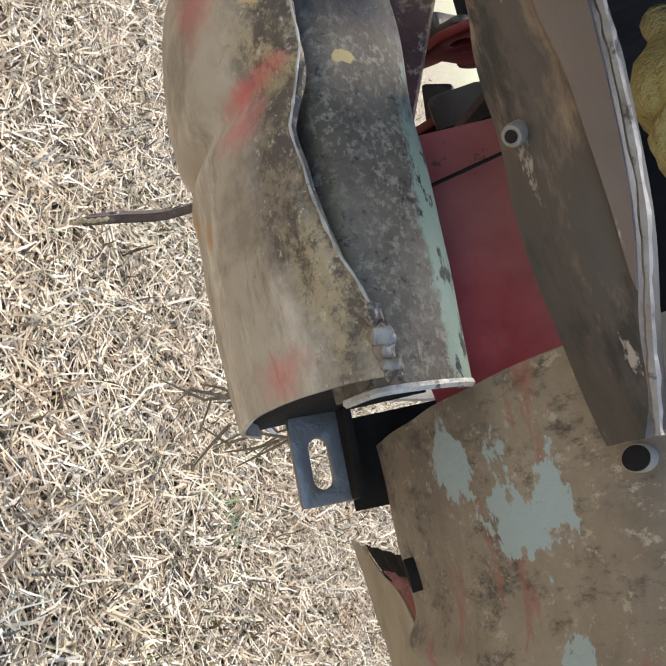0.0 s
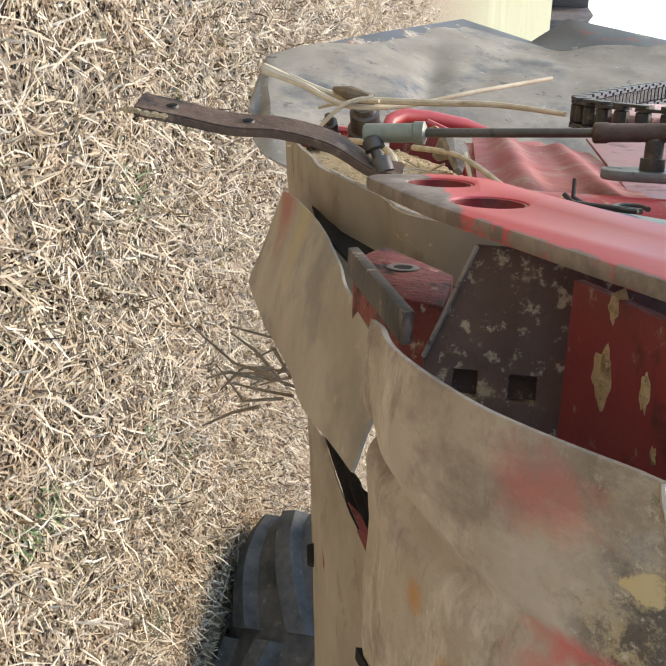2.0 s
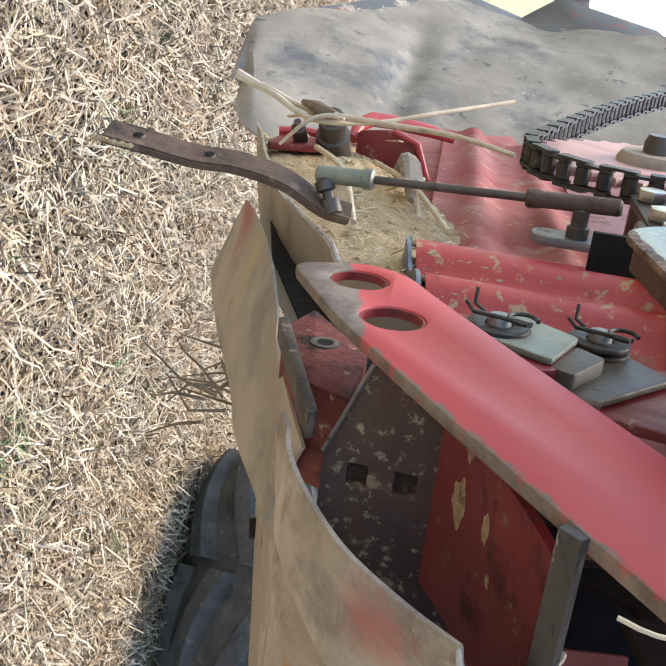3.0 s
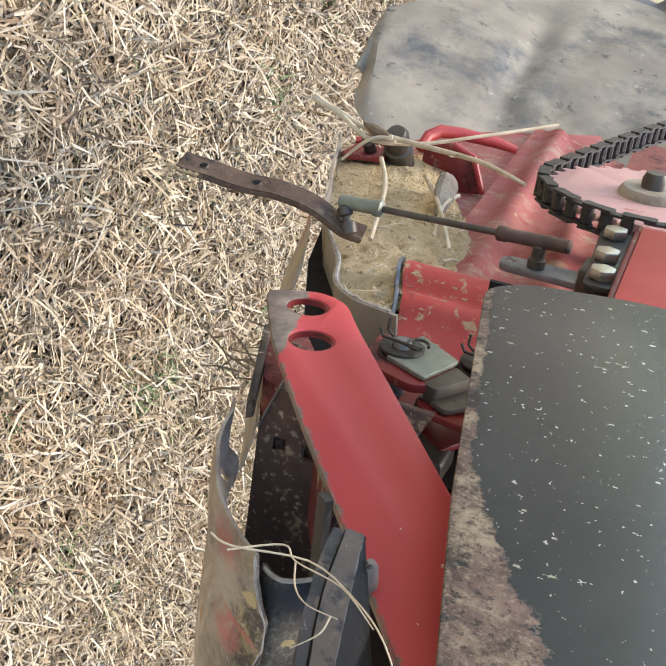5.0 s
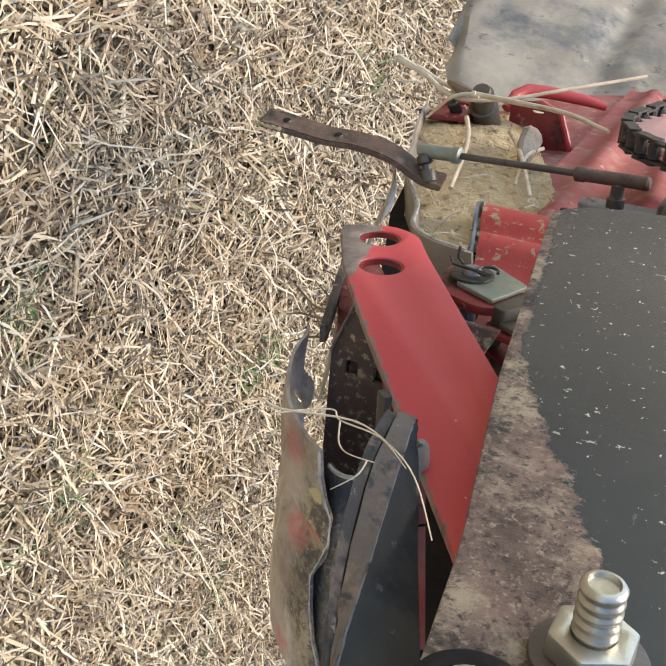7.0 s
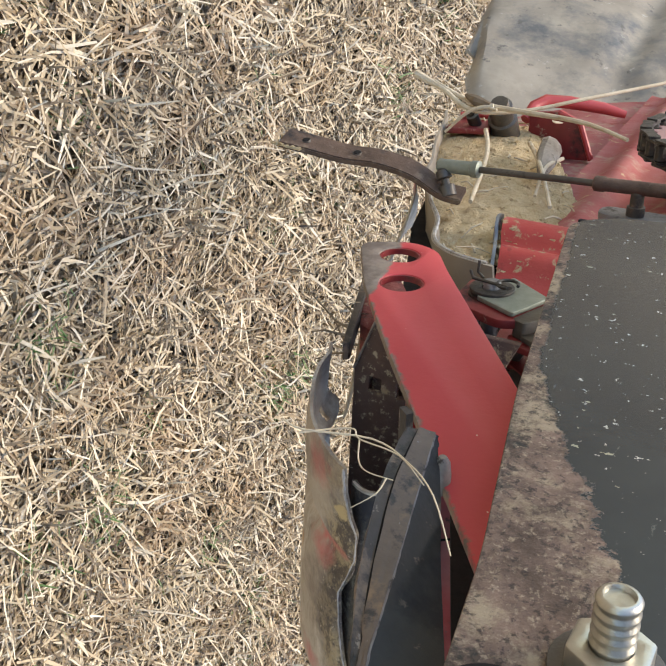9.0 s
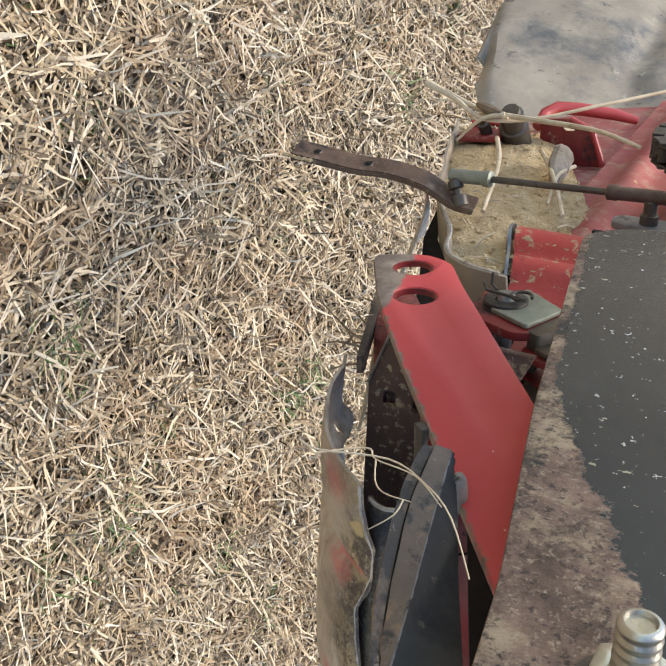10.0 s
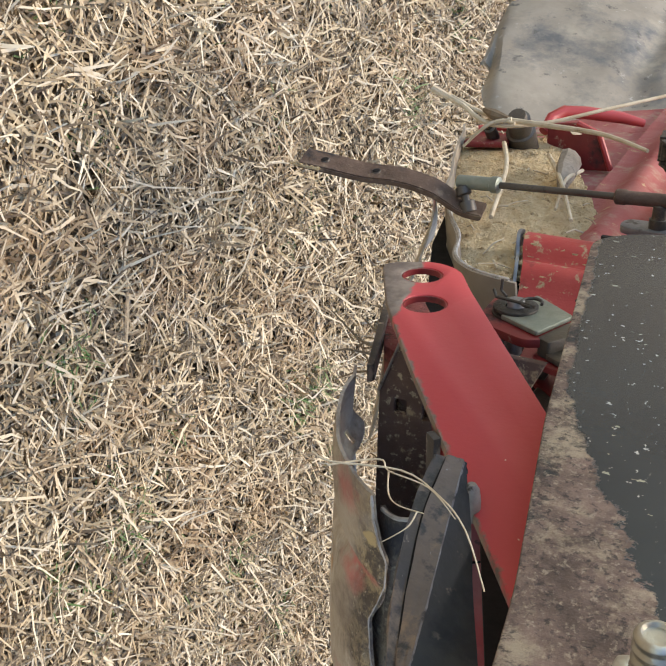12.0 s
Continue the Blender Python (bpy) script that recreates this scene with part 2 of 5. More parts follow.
def guard_material():
    m, nt, bs = nodes_of("dusty bent sheet with red paint remnants")
    col = mixc(nt, ramp(nt, noise_node(nt, 18, 8, 0.65), 0.35, 0.65), (0.34, 0.28, 0.215), (0.47, 0.405, 0.335))
    col = mixc(nt, ramp(nt, noise_node(nt, 26, 6, 0.7, (0.6, 1, 1)), 0.52, 0.66), col, (0.58, 0.52, 0.44))
    col = mixc(nt, ramp(nt, noise_node(nt, 24, 7, 0.7, (1, 0.5, 0.5)), 0.48, 0.60, 0, 0.8), col, (0.20, 0.155, 0.125))
    col = mixc(nt, ramp(nt, noise_node(nt, 70, 8, 0.75, (0.35, 1, 1)), 0.54, 0.64, 0, 0.65), col, (0.17, 0.125, 0.085))
    col = mixc(nt, ramp(nt, noise_node(nt, 13, 6, 0.65, (1.0, 0.6, 0.6)), 0.56, 0.68, 0, 0.5), col, (0.40, 0.27, 0.12))
    edge = spot(nt, (0.140, -0.108, 1.004), (0.072, 0.030, 0.0190), 0.55, 50, 0.4)
    grime = mixc(nt, ramp(nt, noise_node(nt, 38, 8, 0.75), 0.44, 0.56), (0.33, 0.255, 0.15), (0.19, 0.15, 0.105))
    grime = mixc(nt, ramp(nt, noise_node(nt, 90, 8, 0.8), 0.47, 0.56, 0, 0.9), grime, (0.065, 0.050, 0.042))
    grime = mixc(nt, ramp(nt, noise_node(nt, 420, 5, 0.75), 0.52, 0.62, 0, 0.7), grime, (0.06, 0.048, 0.042))
    grime = mixc(nt, ramp(nt, noise_node(nt, 380, 5, 0.75), 0.58, 0.66, 0, 0.8), grime, (0.48, 0.41, 0.31))
    col = mixc(nt, edge, col, grime)
    for c, s, a in (((0.090, -0.088, 0.979), (0.007, 0.012, 0.010), 0.40), ((0.1195, -0.094, 0.990), (0.0026, 0.012, 0.012), 0.75),
                    ((0.1275, -0.091, 0.985), (0.0045, 0.010, 0.008), 0.55), ((0.187, -0.09, 0.980), (0.004, 0.010, 0.008), 0.50)):
        col = mixc(nt, math_n(nt, "MULTIPLY", spot(nt, c, s, 0.7, 150, 0.7), a), col, (0.52, 0.085, 0.085))
    for c, s in (((0.131, -0.052, 0.952), (0.004, 0.004, 0.004)), ((0.142, -0.069, 0.961), (0.004, 0.004, 0.004))):
        col = mixc(nt, math_n(nt, "MULTIPLY", spot(nt, c, s, 0.5, 120, 0.5), 0.8), col, (0.42, 0.20, 0.05))
    col = mixc(nt, spot(nt, (0.101, -0.104, 0.998), (0.0030, 0.012, 0.0036), 0.8, 190), col, (0.46, 0.34, 0.17))
    nt.links.new(col, bs.inputs["Base Color"])
    bs.inputs["Roughness"].default_value = 0.68
    bump(nt, bs, math_n(nt, "ADD", noise_node(nt, 300, 4, 0.6), math_n(nt, "MULTIPLY", noise_node(nt, 50, 6, 0.6), 2.5)), 0.5)
    return m


def strip_material():
    m, nt, bs = nodes_of("blackened steel strip with mould and green paint")
    col = mixc(nt, ramp(nt, noise_node(nt, 26, 8, 0.7), 0.38, 0.62), (0.058, 0.045, 0.037), (0.15, 0.120, 0.090))
    mould = math_n(nt, "MULTIPLY", ramp(nt, noise_node(nt, 420, 6, 0.72), 0.50, 0.60), ramp(nt, noise_node(nt, 40, 6, 0.7), 0.36, 0.56))
    col = mixc(nt, mould, col, (0.25, 0.215, 0.16))
    col = mixc(nt, ramp(nt, noise_node(nt, 300, 6, 0.7), 0.57, 0.66, 0, 0.8), col, (0.022, 0.020, 0.022))
    col = mixc(nt, spot(nt, (0.098, -0.090, 1.012), (0.014, 0.02, 0.02), 0.5, 40, 0.5), col, (0.030, 0.030, 0.036))
    green = spot(nt, (0.172, -0.078, 1.0245), (0.050, 0.010, 0.0062), 0.35, 130)
    flake = mixc(nt, ramp(nt, noise_node(nt, 190, 6, 0.7, (0.6, 1, 1)), 0.54, 0.58), (0.22, 0.27, 0.205), (0.030, 0.030, 0.030))
    col = mixc(nt, green, col, flake)
    col = mixc(nt, spot(nt, (0.120, -0.094, 1.013), (0.0016, 0.005, 0.0022), 0.7, 260), col, (0.42, 0.32, 0.15))
    nt.links.new(col, bs.inputs["Base Color"])
    bs.inputs["Metallic"].default_value = 0.0
    nt.links.new(ramp(nt, noise_node(nt, 40, 5, 0.6), 0.4, 0.6, 0.50, 0.80), bs.inputs["Roughness"])
    bs.inputs["Specular IOR Level"].default_value = 0.25
    bump(nt, bs, math_n(nt, "ADD", noise_node(nt, 420, 5, 0.65), noise_node(nt, 60, 6, 0.6)), 0.45)
    return m


def panel_material():
    """Blackish paint, worn to rust along the lower edge and the near corner."""
    m, nt, bs = nodes_of("dark slate paint worn to rust along its edge")
    geo = nt.nodes.new("ShaderNodeNewGeometry").outputs["Position"]
    sep = nt.nodes.new("ShaderNodeSeparateXYZ")
    nt.links.new(geo, sep.inputs[0])
    # height over the sloping lower edge, less what the near end has lost
    y = sep.outputs["Y"]
    over = math_n(nt, "SUBTRACT", sep.outputs["Z"], math_n(nt, "ADD", math_n(nt, "MULTIPLY", y, -0.22), 1.0435))
    near = math_n(nt, "MINIMUM", math_n(nt, "MULTIPLY", math_n(nt, "MAXIMUM", math_n(nt, "SUBTRACT", -0.098, y), 0.0), 0.32), 0.040)
    ragged = math_n(nt, "ADD", 0.010, math_n(nt, "MULTIPLY", near, 0.9))
    wob = math_n(nt, "MULTIPLY", math_n(nt, "SUBTRACT", noise_node(nt, 60, 8, 0.72), 0.5), ragged)
    lost = ramp(nt, math_n(nt, "ADD", math_n(nt, "SUBTRACT", over, near), wob), 0.0034, 0.0024)
    paint = mixc(nt, ramp(nt, noise_node(nt, 10, 6, 0.6), 0.35, 0.65), (0.025, 0.033, 0.039), (0.040, 0.051, 0.055))
    paint = mixc(nt, ramp(nt, noise_node(nt, 105, 4, 0.6, (1, 1.7, 1)), 0.685, 0.70), paint, (0.36, 0.36, 0.27))
    paint = mixc(nt, ramp(nt, noise_node(nt, 300, 3, 0.6), 0.67, 0.69), paint, (0.50, 0.50, 0.46))
    paint = mixc(nt, ramp(nt, noise_node(nt, 240, 5, 0.7, (1, 0.25, 1)), 0.66, 0.70, 0, 0.5), paint, (0.16, 0.17, 0.16))
    rust = mixc(nt, ramp(nt, noise_node(nt, 55, 8, 0.7), 0.40, 0.60), (0.095, 0.064, 0.048), (0.23, 0.155, 0.12))
    rust = mixc(nt, ramp(nt, noise_node(nt, 34, 8, 0.75), 0.50, 0.60), rust, (0.36, 0.285, 0.195))
    rust = mixc(nt, ramp(nt, noise_node(nt, 26, 8, 0.72), 0.53, 0.60), rust, (0.030, 0.031, 0.028))
    rust = mixc(nt, ramp(nt, noise_node(nt, 420, 5, 0.75), 0.54, 0.64, 0, 0.8), rust, (0.38, 0.30, 0.215))
    rust = mixc(nt, ramp(nt, noise_node(nt, 300, 6, 0.75), 0.53, 0.62, 0, 0.85), rust, (0.035, 0.027, 0.024))
    nt.links.new(mixc(nt, lost, paint, rust), bs.inputs["Base Color"])
    nt.links.new(ramp(nt, lost, 0, 1, 0.27, 0.85), bs.inputs["Roughness"])
    h = math_n(nt, "ADD", math_n(nt, "MULTIPLY", lost, -1.0), math_n(nt, "MULTIPLY", noise_node(nt, 260, 6, 0.7), math_n(nt, "ADD", math_n(nt, "MULTIPLY", lost, 1.5), 0.15)))
    bump(nt, bs, h, 0.5, 0.0008)
    return m


def skid_material():
    m, nt, bs = nodes_of("dust-coated sheet with grey smears and a red remnant")
    col = mixc(nt, ramp(nt, noise_node(nt, 14, 7, 0.6), 0.35, 0.65), (0.31, 0.265, 0.205), (0.43, 0.375, 0.30))
    col = mixc(nt, ramp(nt, noise_node(nt, 13, 7, 0.65, (1, 0.5, 1)), 0.50, 0.68, 0, 0.8), col, (0.14, 0.13, 0.125))
    col = mixc(nt, ramp(nt, noise_node(nt, 80, 7, 0.75), 0.60, 0.70, 0, 0.6), col, (0.52, 0.46, 0.37))
    col = mixc(nt, math_n(nt, "MULTIPLY", spot(nt, tuple(P(0.06, 0.345, 0.808)), (0.025, 0.030, 0.020), 0.5, 60, 0.6), 0.7), col, (0.36, 0.10, 0.08))
    col = mixc(nt, math_n(nt, "MULTIPLY", spot(nt, tuple(P(0.06, 0.27, 0.840)), (0.03, 0.020, 0.016), 0.6, 60, 0.6), 0.8), col, (0.44, 0.36, 0.20))
    nt.links.new(col, bs.inputs["Base Color"])
    bs.inputs["Roughness"].default_value = 0.75
    bump(nt, bs, noise_node(nt, 160, 6, 0.65), 0.3)
    return m


def housing_material():
    m, nt, bs = nodes_of("dusty housing with a patch of pale blue paint")
    col = mixc(nt, ramp(nt, noise_node(nt, 22, 8, 0.7), 0.35, 0.65), (0.155, 0.125, 0.095), (0.29, 0.24, 0.185))
    col = mixc(nt, ramp(nt, noise_node(nt, 40, 8, 0.78, (2.4, 1, 1)), 0.52, 0.62), col, (0.070, 0.056, 0.046))
    col = mixc(nt, ramp(nt, noise_node(nt, 150, 6, 0.78, (1.8, 1, 1)), 0.57, 0.65), col, (0.38, 0.325, 0.255))
    col = mixc(nt, math_n(nt, "MULTIPLY", ramp(nt, noise_node(nt, 26, 6, 0.6, (1, 3, 3)), 0.58, 0.64), 0.6), col, (0.26, 0.09, 0.07))
    for c, s in (((0.228, -0.075, 1.025), (0.012, 0.024, 0.013)), ((0.212, -0.05, 1.010), (0.008, 0.016, 0.010)), ((0.262, -0.09, 1.03), (0.008, 0.02, 0.006))):
        col = mixc(nt, spot(nt, c, s, 1.2, 55, 0.06), col, (0.32, 0.39, 0.41))
    nt.links.new(col, bs.inputs["Base Color"])
    bs.inputs["Roughness"].default_value = 0.62
    bump(nt, bs, math_n(nt, "ADD", noise_node(nt, 300, 4, 0.6), math_n(nt, "MULTIPLY", noise_node(nt, 60, 6, 0.6), 1.5)), 0.4)
    return m


def back_plate_material():
    m, nt, bs = nodes_of("red paint, chalky pink above and deep red below")
    col = mixc(nt, ramp(nt, noise_node(nt, 30, 6, 0.65), 0.35, 0.65), (0.30, 0.085, 0.078), (0.38, 0.125, 0.11))
    deep = spot(nt, (0.185, -0.04, 1.012), (0.030, 0.06, 0.030), 0.25, 50, 0.45)
    col = mixc(nt, deep, col, mixc(nt, ramp(nt, noise_node(nt, 60, 6, 0.65), 0.40, 0.65), (0.23, 0.012, 0.014), (0.32, 0.035, 0.035)))
    col = mixc(nt, ramp(nt, noise_node(nt, 140, 6, 0.7), 0.63, 0.68), col, (0.10, 0.05, 0.04))
    nt.links.new(col, bs.inputs["Base Color"])
    bs.inputs["Roughness"].default_value = 0.55
    bump(nt, bs, noise_node(nt, 200, 5, 0.6), 0.15)
    return m


def arm_material():
    """Red paint, bare and brown towards the tip and along the lower edge."""
    m, nt, bs = nodes_of("red painted arm, paint rubbed off at its tip")
    col = mixc(nt, ramp(nt, noise_node(nt, 9, 6, 0.6), 0.35, 0.65), (0.46, 0.042, 0.050), (0.52, 0.060, 0.068))
    col = mixc(nt, ramp(nt, noise_node(nt, 150, 4, 0.6), 0.70, 0.72), col, (0.62, 0.45, 0.38))
    geo = nt.nodes.new("ShaderNodeNewGeometry").outputs["Position"]

    def dotted(way, less):
        dot = nt.nodes.new("ShaderNodeVectorMath")
        dot.operation = "DOT_PRODUCT"
        nt.links.new(geo, dot.inputs[0])
        dot.inputs[1].default_value = way
        return math_n(nt, "SUBTRACT", dot.outputs["Value"], less)

    out = dotted(AY * 0.604 + Vector((0, 0, 0.797)), ORG.dot(AY) * 0.604 + 0.757)
    tip = math_n(nt, "MULTIPLY", math_n(nt, "MAXIMUM", dotted(AY, ORG.dot(AY) - 0.005), 0.0), 0.40)
    wob = math_n(nt, "MULTIPLY", math_n(nt, "SUBTRACT", noise_node(nt, 90, 8, 0.7), 0.5), 0.010)
    worn = ramp(nt, math_n(nt, "ADD", math_n(nt, "SUBTRACT", out, tip), wob), 0.0008, -0.0006)
    bare = mixc(nt, ramp(nt, noise_node(nt, 80, 8, 0.7), 0.4, 0.6), (0.14, 0.105, 0.085), (0.24, 0.19, 0.15))
    nt.links.new(mixc(nt, worn, col, bare), bs.inputs["Base Color"])
    nt.links.new(ramp(nt, worn, 0, 1, 0.50, 0.75), bs.inputs["Roughness"])
    bump(nt, bs, math_n(nt, "ADD", noise_node(nt, 350, 4, 0.6), noise_node(nt, 50, 5, 0.6)), 0.10)
    return m


def straw_material():
    m, nt, bs = nodes_of("dry bleached grass blades")
    geo = nt.nodes.new("ShaderNodeNewGeometry")
    cr = nt.nodes.new("ShaderNodeValToRGB")
    nt.links.new(geo.outputs["Random Per Island"], cr.inputs[0])
    stops = ((0.0, (0.075, 0.050, 0.028)), (0.25, (0.21, 0.148, 0.080)), (0.5, (0.40, 0.30, 0.172)), (0.75, (0.58, 0.46, 0.292)), (1.0, (0.72, 0.62, 0.455)))
    el = cr.color_ramp.elements
    el[0].position, el[0].color = stops[0][0], rgba(stops[0][1])
    el[1].position, el[1].color = stops[-1][0], rgba(stops[-1][1])
    for p_, c_ in stops[1:-1]:
        e_ = el.new(p_)
        e_.color = rgba(c_)
    col = mixc(nt, ramp(nt, noise_node(nt, 3.0, 3, 0.5), 0.5, 0.75, 0.0, 0.10), cr.outputs[0], (0.26, 0.25, 0.20))
    col = mixc(nt, ramp(nt, noise_node(nt, 5.5, 4, 0.6), 0.48, 0.66, 0.0, 0.40), col, (0.36, 0.215, 0.10))
    nt.links.new(col, bs.inputs["Base Color"])
    bs.inputs["Roughness"].default_value = 0.55
    return m


def ground_material():
    """Dark thatch under the mown straw, straw-coloured sward round it, greener far off."""
    m, nt, bs = nodes_of("soil and thatch, green further off")
    near = mixc(nt, ramp(nt, noise_node(nt, 60, 8, 0.75), 0.35, 0.65), (0.022, 0.016, 0.010), (0.085, 0.062, 0.035))
    mid = mixc(nt, ramp(nt, noise_node(nt, 22, 8, 0.8), 0.38, 0.62), (0.15, 0.108, 0.062), (0.39, 0.305, 0.19))
    far = mixc(nt, ramp(nt, noise_node(nt, 0.5, 6, 0.6), 0.35, 0.65), (0.33, 0.32, 0.17), (0.40, 0.365, 0.22))
    geo = nt.nodes.new("ShaderNodeNewGeometry").outputs["Position"]
    gap = nt.nodes.new("ShaderNodeVectorMath")
    gap.operation = "DISTANCE"
    nt.links.new(geo, gap.inputs[0])
    gap.inputs[1].default_value = (0.7, 2.6, 0.0)
    away = math_n(nt, "ADD", gap.outputs["Value"], math_n(nt, "MULTIPLY", math_n(nt, "SUBTRACT", noise_node(nt, 1.6, 5, 0.6), 0.5), 0.8))
    col = mixc(nt, ramp(nt, away, 1.55, 2.25), near, mid)
    nt.links.new(mixc(nt, ramp(nt, away, 6.0, 14.0), col, far), bs.inputs["Base Color"])
    bs.inputs["Roughness"].default_value = 1.0
    bump(nt, bs, noise_node(nt, 120, 6, 0.7), 0.8, 0.004)
    return m


GUARD, STRIP, PANEL, HOUSING, ARM = guard_material(), strip_material(), panel_material(), housing_material(), arm_material()
STRAW, GROUND = straw_material(), ground_material()
GREEN = surface("green grass blade", (0.07, 0.13, 0.03), (0.12, 0.19, 0.05), 0.6, 0, 30, (), 0.1)
TREES = surface("far bare winter trees", (0.16, 0.13, 0.125), (0.22, 0.19, 0.18), 1.0, 0, 0.6, (((0.30, 0.27, 0.27), 0.5, 0.7, 1.5),), 0.2, 2)


# ---- building blocks ----
def thing(name, base, label, category, group="", kind=""):
    ob = new(name)
    ob.empty_display_size = 0.02
    ob.location = base
    return tagged(ob, label, category, group, kind)


def part(name, bm, material, parent=None, label="", smooth=35.0):
    """Links a bmesh, given in world places, as one mesh under its parent."""
    bmesh.ops.recalc_face_normals(bm, faces=bm.faces)
    me = bpy.data.meshes.new(name)
    off = Vector((0, 0, 0))
    up = parent
    while up is not None:
        off += up.location
        up = up.parent
    bmesh.ops.translate(bm, vec=-off, verts=bm.verts)
    bm.to_mesh(me)
    bm.free()
    me.materials.append(material)
    if smooth:
        me.polygons.foreach_set("use_smooth", [True] * len(me.polygons))
        me.set_sharp_from_angle(angle=radians(smooth))
    ob = new(name, me)
    ob.parent = parent
    if label:
        ob["label"] = label
    return ob


def circle(u, v, r, n=24):
    return [(u + r * math.cos(2 * math.pi * k / n), v + r * math.sin(2 * math.pi * k / n)) for k in range(n)]


def soften(pts, r, n=3):
    """Rounds the corners of an outline by about r."""
    out = []
    for k, p in enumerate(pts):
        p, q, s = Vector(p), Vector(pts[k - 1]), Vector(pts[(k + 1) % len(pts)])
        d0, d1 = (q - p), (s - p)
        rr = min(r, d0.length * 0.45, d1.length * 0.45)
        a, b = p + d0.normalized() * rr, p + d1.normalized() * rr
        for i in range(n + 1):
            t = i / n
            out.append(tuple(a * (1 - t) ** 2 + p * 2 * t * (1 - t) + b * t * t))
    return out


def plate(outline, holes, place, t0, t1, bev=0.0008):
    """A plate from an outline with holes; place(u, v, t) gives the world place at depth t."""
    bm = bmesh.new()
    for loop in (outline, *holes):
        vs = [bm.verts.new((p[0], p[1], 0)) for p in loop]
        for k in range(len(vs)):
            bm.edges.new((vs[k - 1], vs[k]))
    bmesh.ops.triangle_fill(bm, use_beauty=True, use_dissolve=False, edges=bm.edges)
    bmesh.ops.dissolve_limit(bm, angle_limit=0.01, verts=bm.verts, edges=bm.edges)
    ex = bmesh.ops.extrude_face_region(bm, geom=bm.faces[:])
    top = [g for g in ex["geom"] if isinstance(g, bmesh.types.BMVert)]
    for v in top:
        v.co.z = 1.0
    if bev:
        for v in bm.verts:
            v.co.z *= abs(t1 - t0)
        bmesh.ops.recalc_face_normals(bm, faces=bm.faces)
        es = [e for e in bm.edges if len(e.link_faces) == 2 and abs(e.verts[0].co.z - e.verts[1].co.z) < 1e-6 and e.calc_face_angle(0) > 0.8]
        bmesh.ops.bevel(bm, geom=es, offset=bev, segments=2, affect="EDGES", profile=0.5, clamp_overlap=True)
        for v in bm.verts:
            v.co.z /= abs(t1 - t0)
    for v in bm.verts:
        v.co = place(v.co.x, v.co.y, t0 + (t1 - t0) * v.co.z)
    return bm


def side(u, v, t):
    """A plate in the machine's upright along-plane: u along, v up, t across."""
    return P(t, u, v)


def front(u, v, t):
    """A plate across the machine: u across, v up, t along."""
    return P(u, t, v)


def sweep(points, radii, seg=10, flat=1.0, bm=None, caps=True):
    """A tube along points; radii one number or one a point."""
    bm = bm or bmesh.new()
    pts = [Vector(p) for p in points]
    if isinstance(radii, (int, float)):
        radii = [radii] * len(pts)
    rings, ref = [], None
    for k, p in enumerate(pts):
        d = (pts[min(k + 1, len(pts) - 1)] - pts[max(k - 1, 0)]).normalized()
        if ref is None:
            ref = d.orthogonal().normalized()
        ref = (ref - d * ref.dot(d)).normalized()
        w = d.cross(ref)
        rings.append([bm.verts.new(p + (ref * math.cos(2 * math.pi * i / seg) + w * math.sin(2 * math.pi * i / seg) * flat) * radii[k]) for i in range(seg)])
    for r0, r1 in zip(rings, rings[1:]):
        for i in range(seg):
            bm.faces.new((r0[i - 1], r0[i], r1[i], r1[i - 1]))
    if caps:
        bm.faces.new(rings[0][::-1])
        bm.faces.new(rings[-1])
    return bm


def turned(p0, p1, profile, seg=20, bm=None):
    """A turned piece on the axis p0 to p1: profile rows of (way along 0..1, radius)."""
    p0, p1 = Vector(p0), Vector(p1)
    bm = bm or bmesh.new()
    d = (p1 - p0).normalized()
    u = d.orthogonal().normalized()
    w = d.cross(u)
    rings = []
    for t, r in profile:
        c = p0.lerp(p1, t)
        rings.append([bm.verts.new(c + (u * math.cos(2 * math.pi * i / seg) + w * math.sin(2 * math.pi * i / seg)) * r) for i in range(seg)])
    for r0, r1 in zip(rings, rings[1:]):
        for i in range(seg):
            bm.faces.new((r0[i - 1], r0[i], r1[i], r1[i - 1]))
    bm.faces.new(rings[0][::-1])
    bm.faces.new(rings[-1])
    return bm


def drum(p0, p1, r, seg=20, edge=0.12):
    return turned(p0, p1, ((0, r * (1 - edge)), (edge * 0.5, r), (1 - edge * 0.5, r), (1, r * (1 - edge))), seg)


def block(place, size, bev=0.001, turn=None):
    """A bevelled block; turn: a matrix of its axes."""
    bm = bmesh.new()
    bmesh.ops.create_cube(bm, size=1.0, matrix=Matrix.Diagonal((*size, 1)))
    bmesh.ops.bevel(bm, geom=bm.edges[:], offset=bev, segments=2, affect="EDGES", profile=0.5, clamp_overlap=True)
    m = Matrix.Translation(place) @ (turn.to_4x4() if turn else Matrix.Rotation(TURN, 4, "Z"))
    bmesh.ops.transform(bm, matrix=m, verts=bm.verts)
    return bm


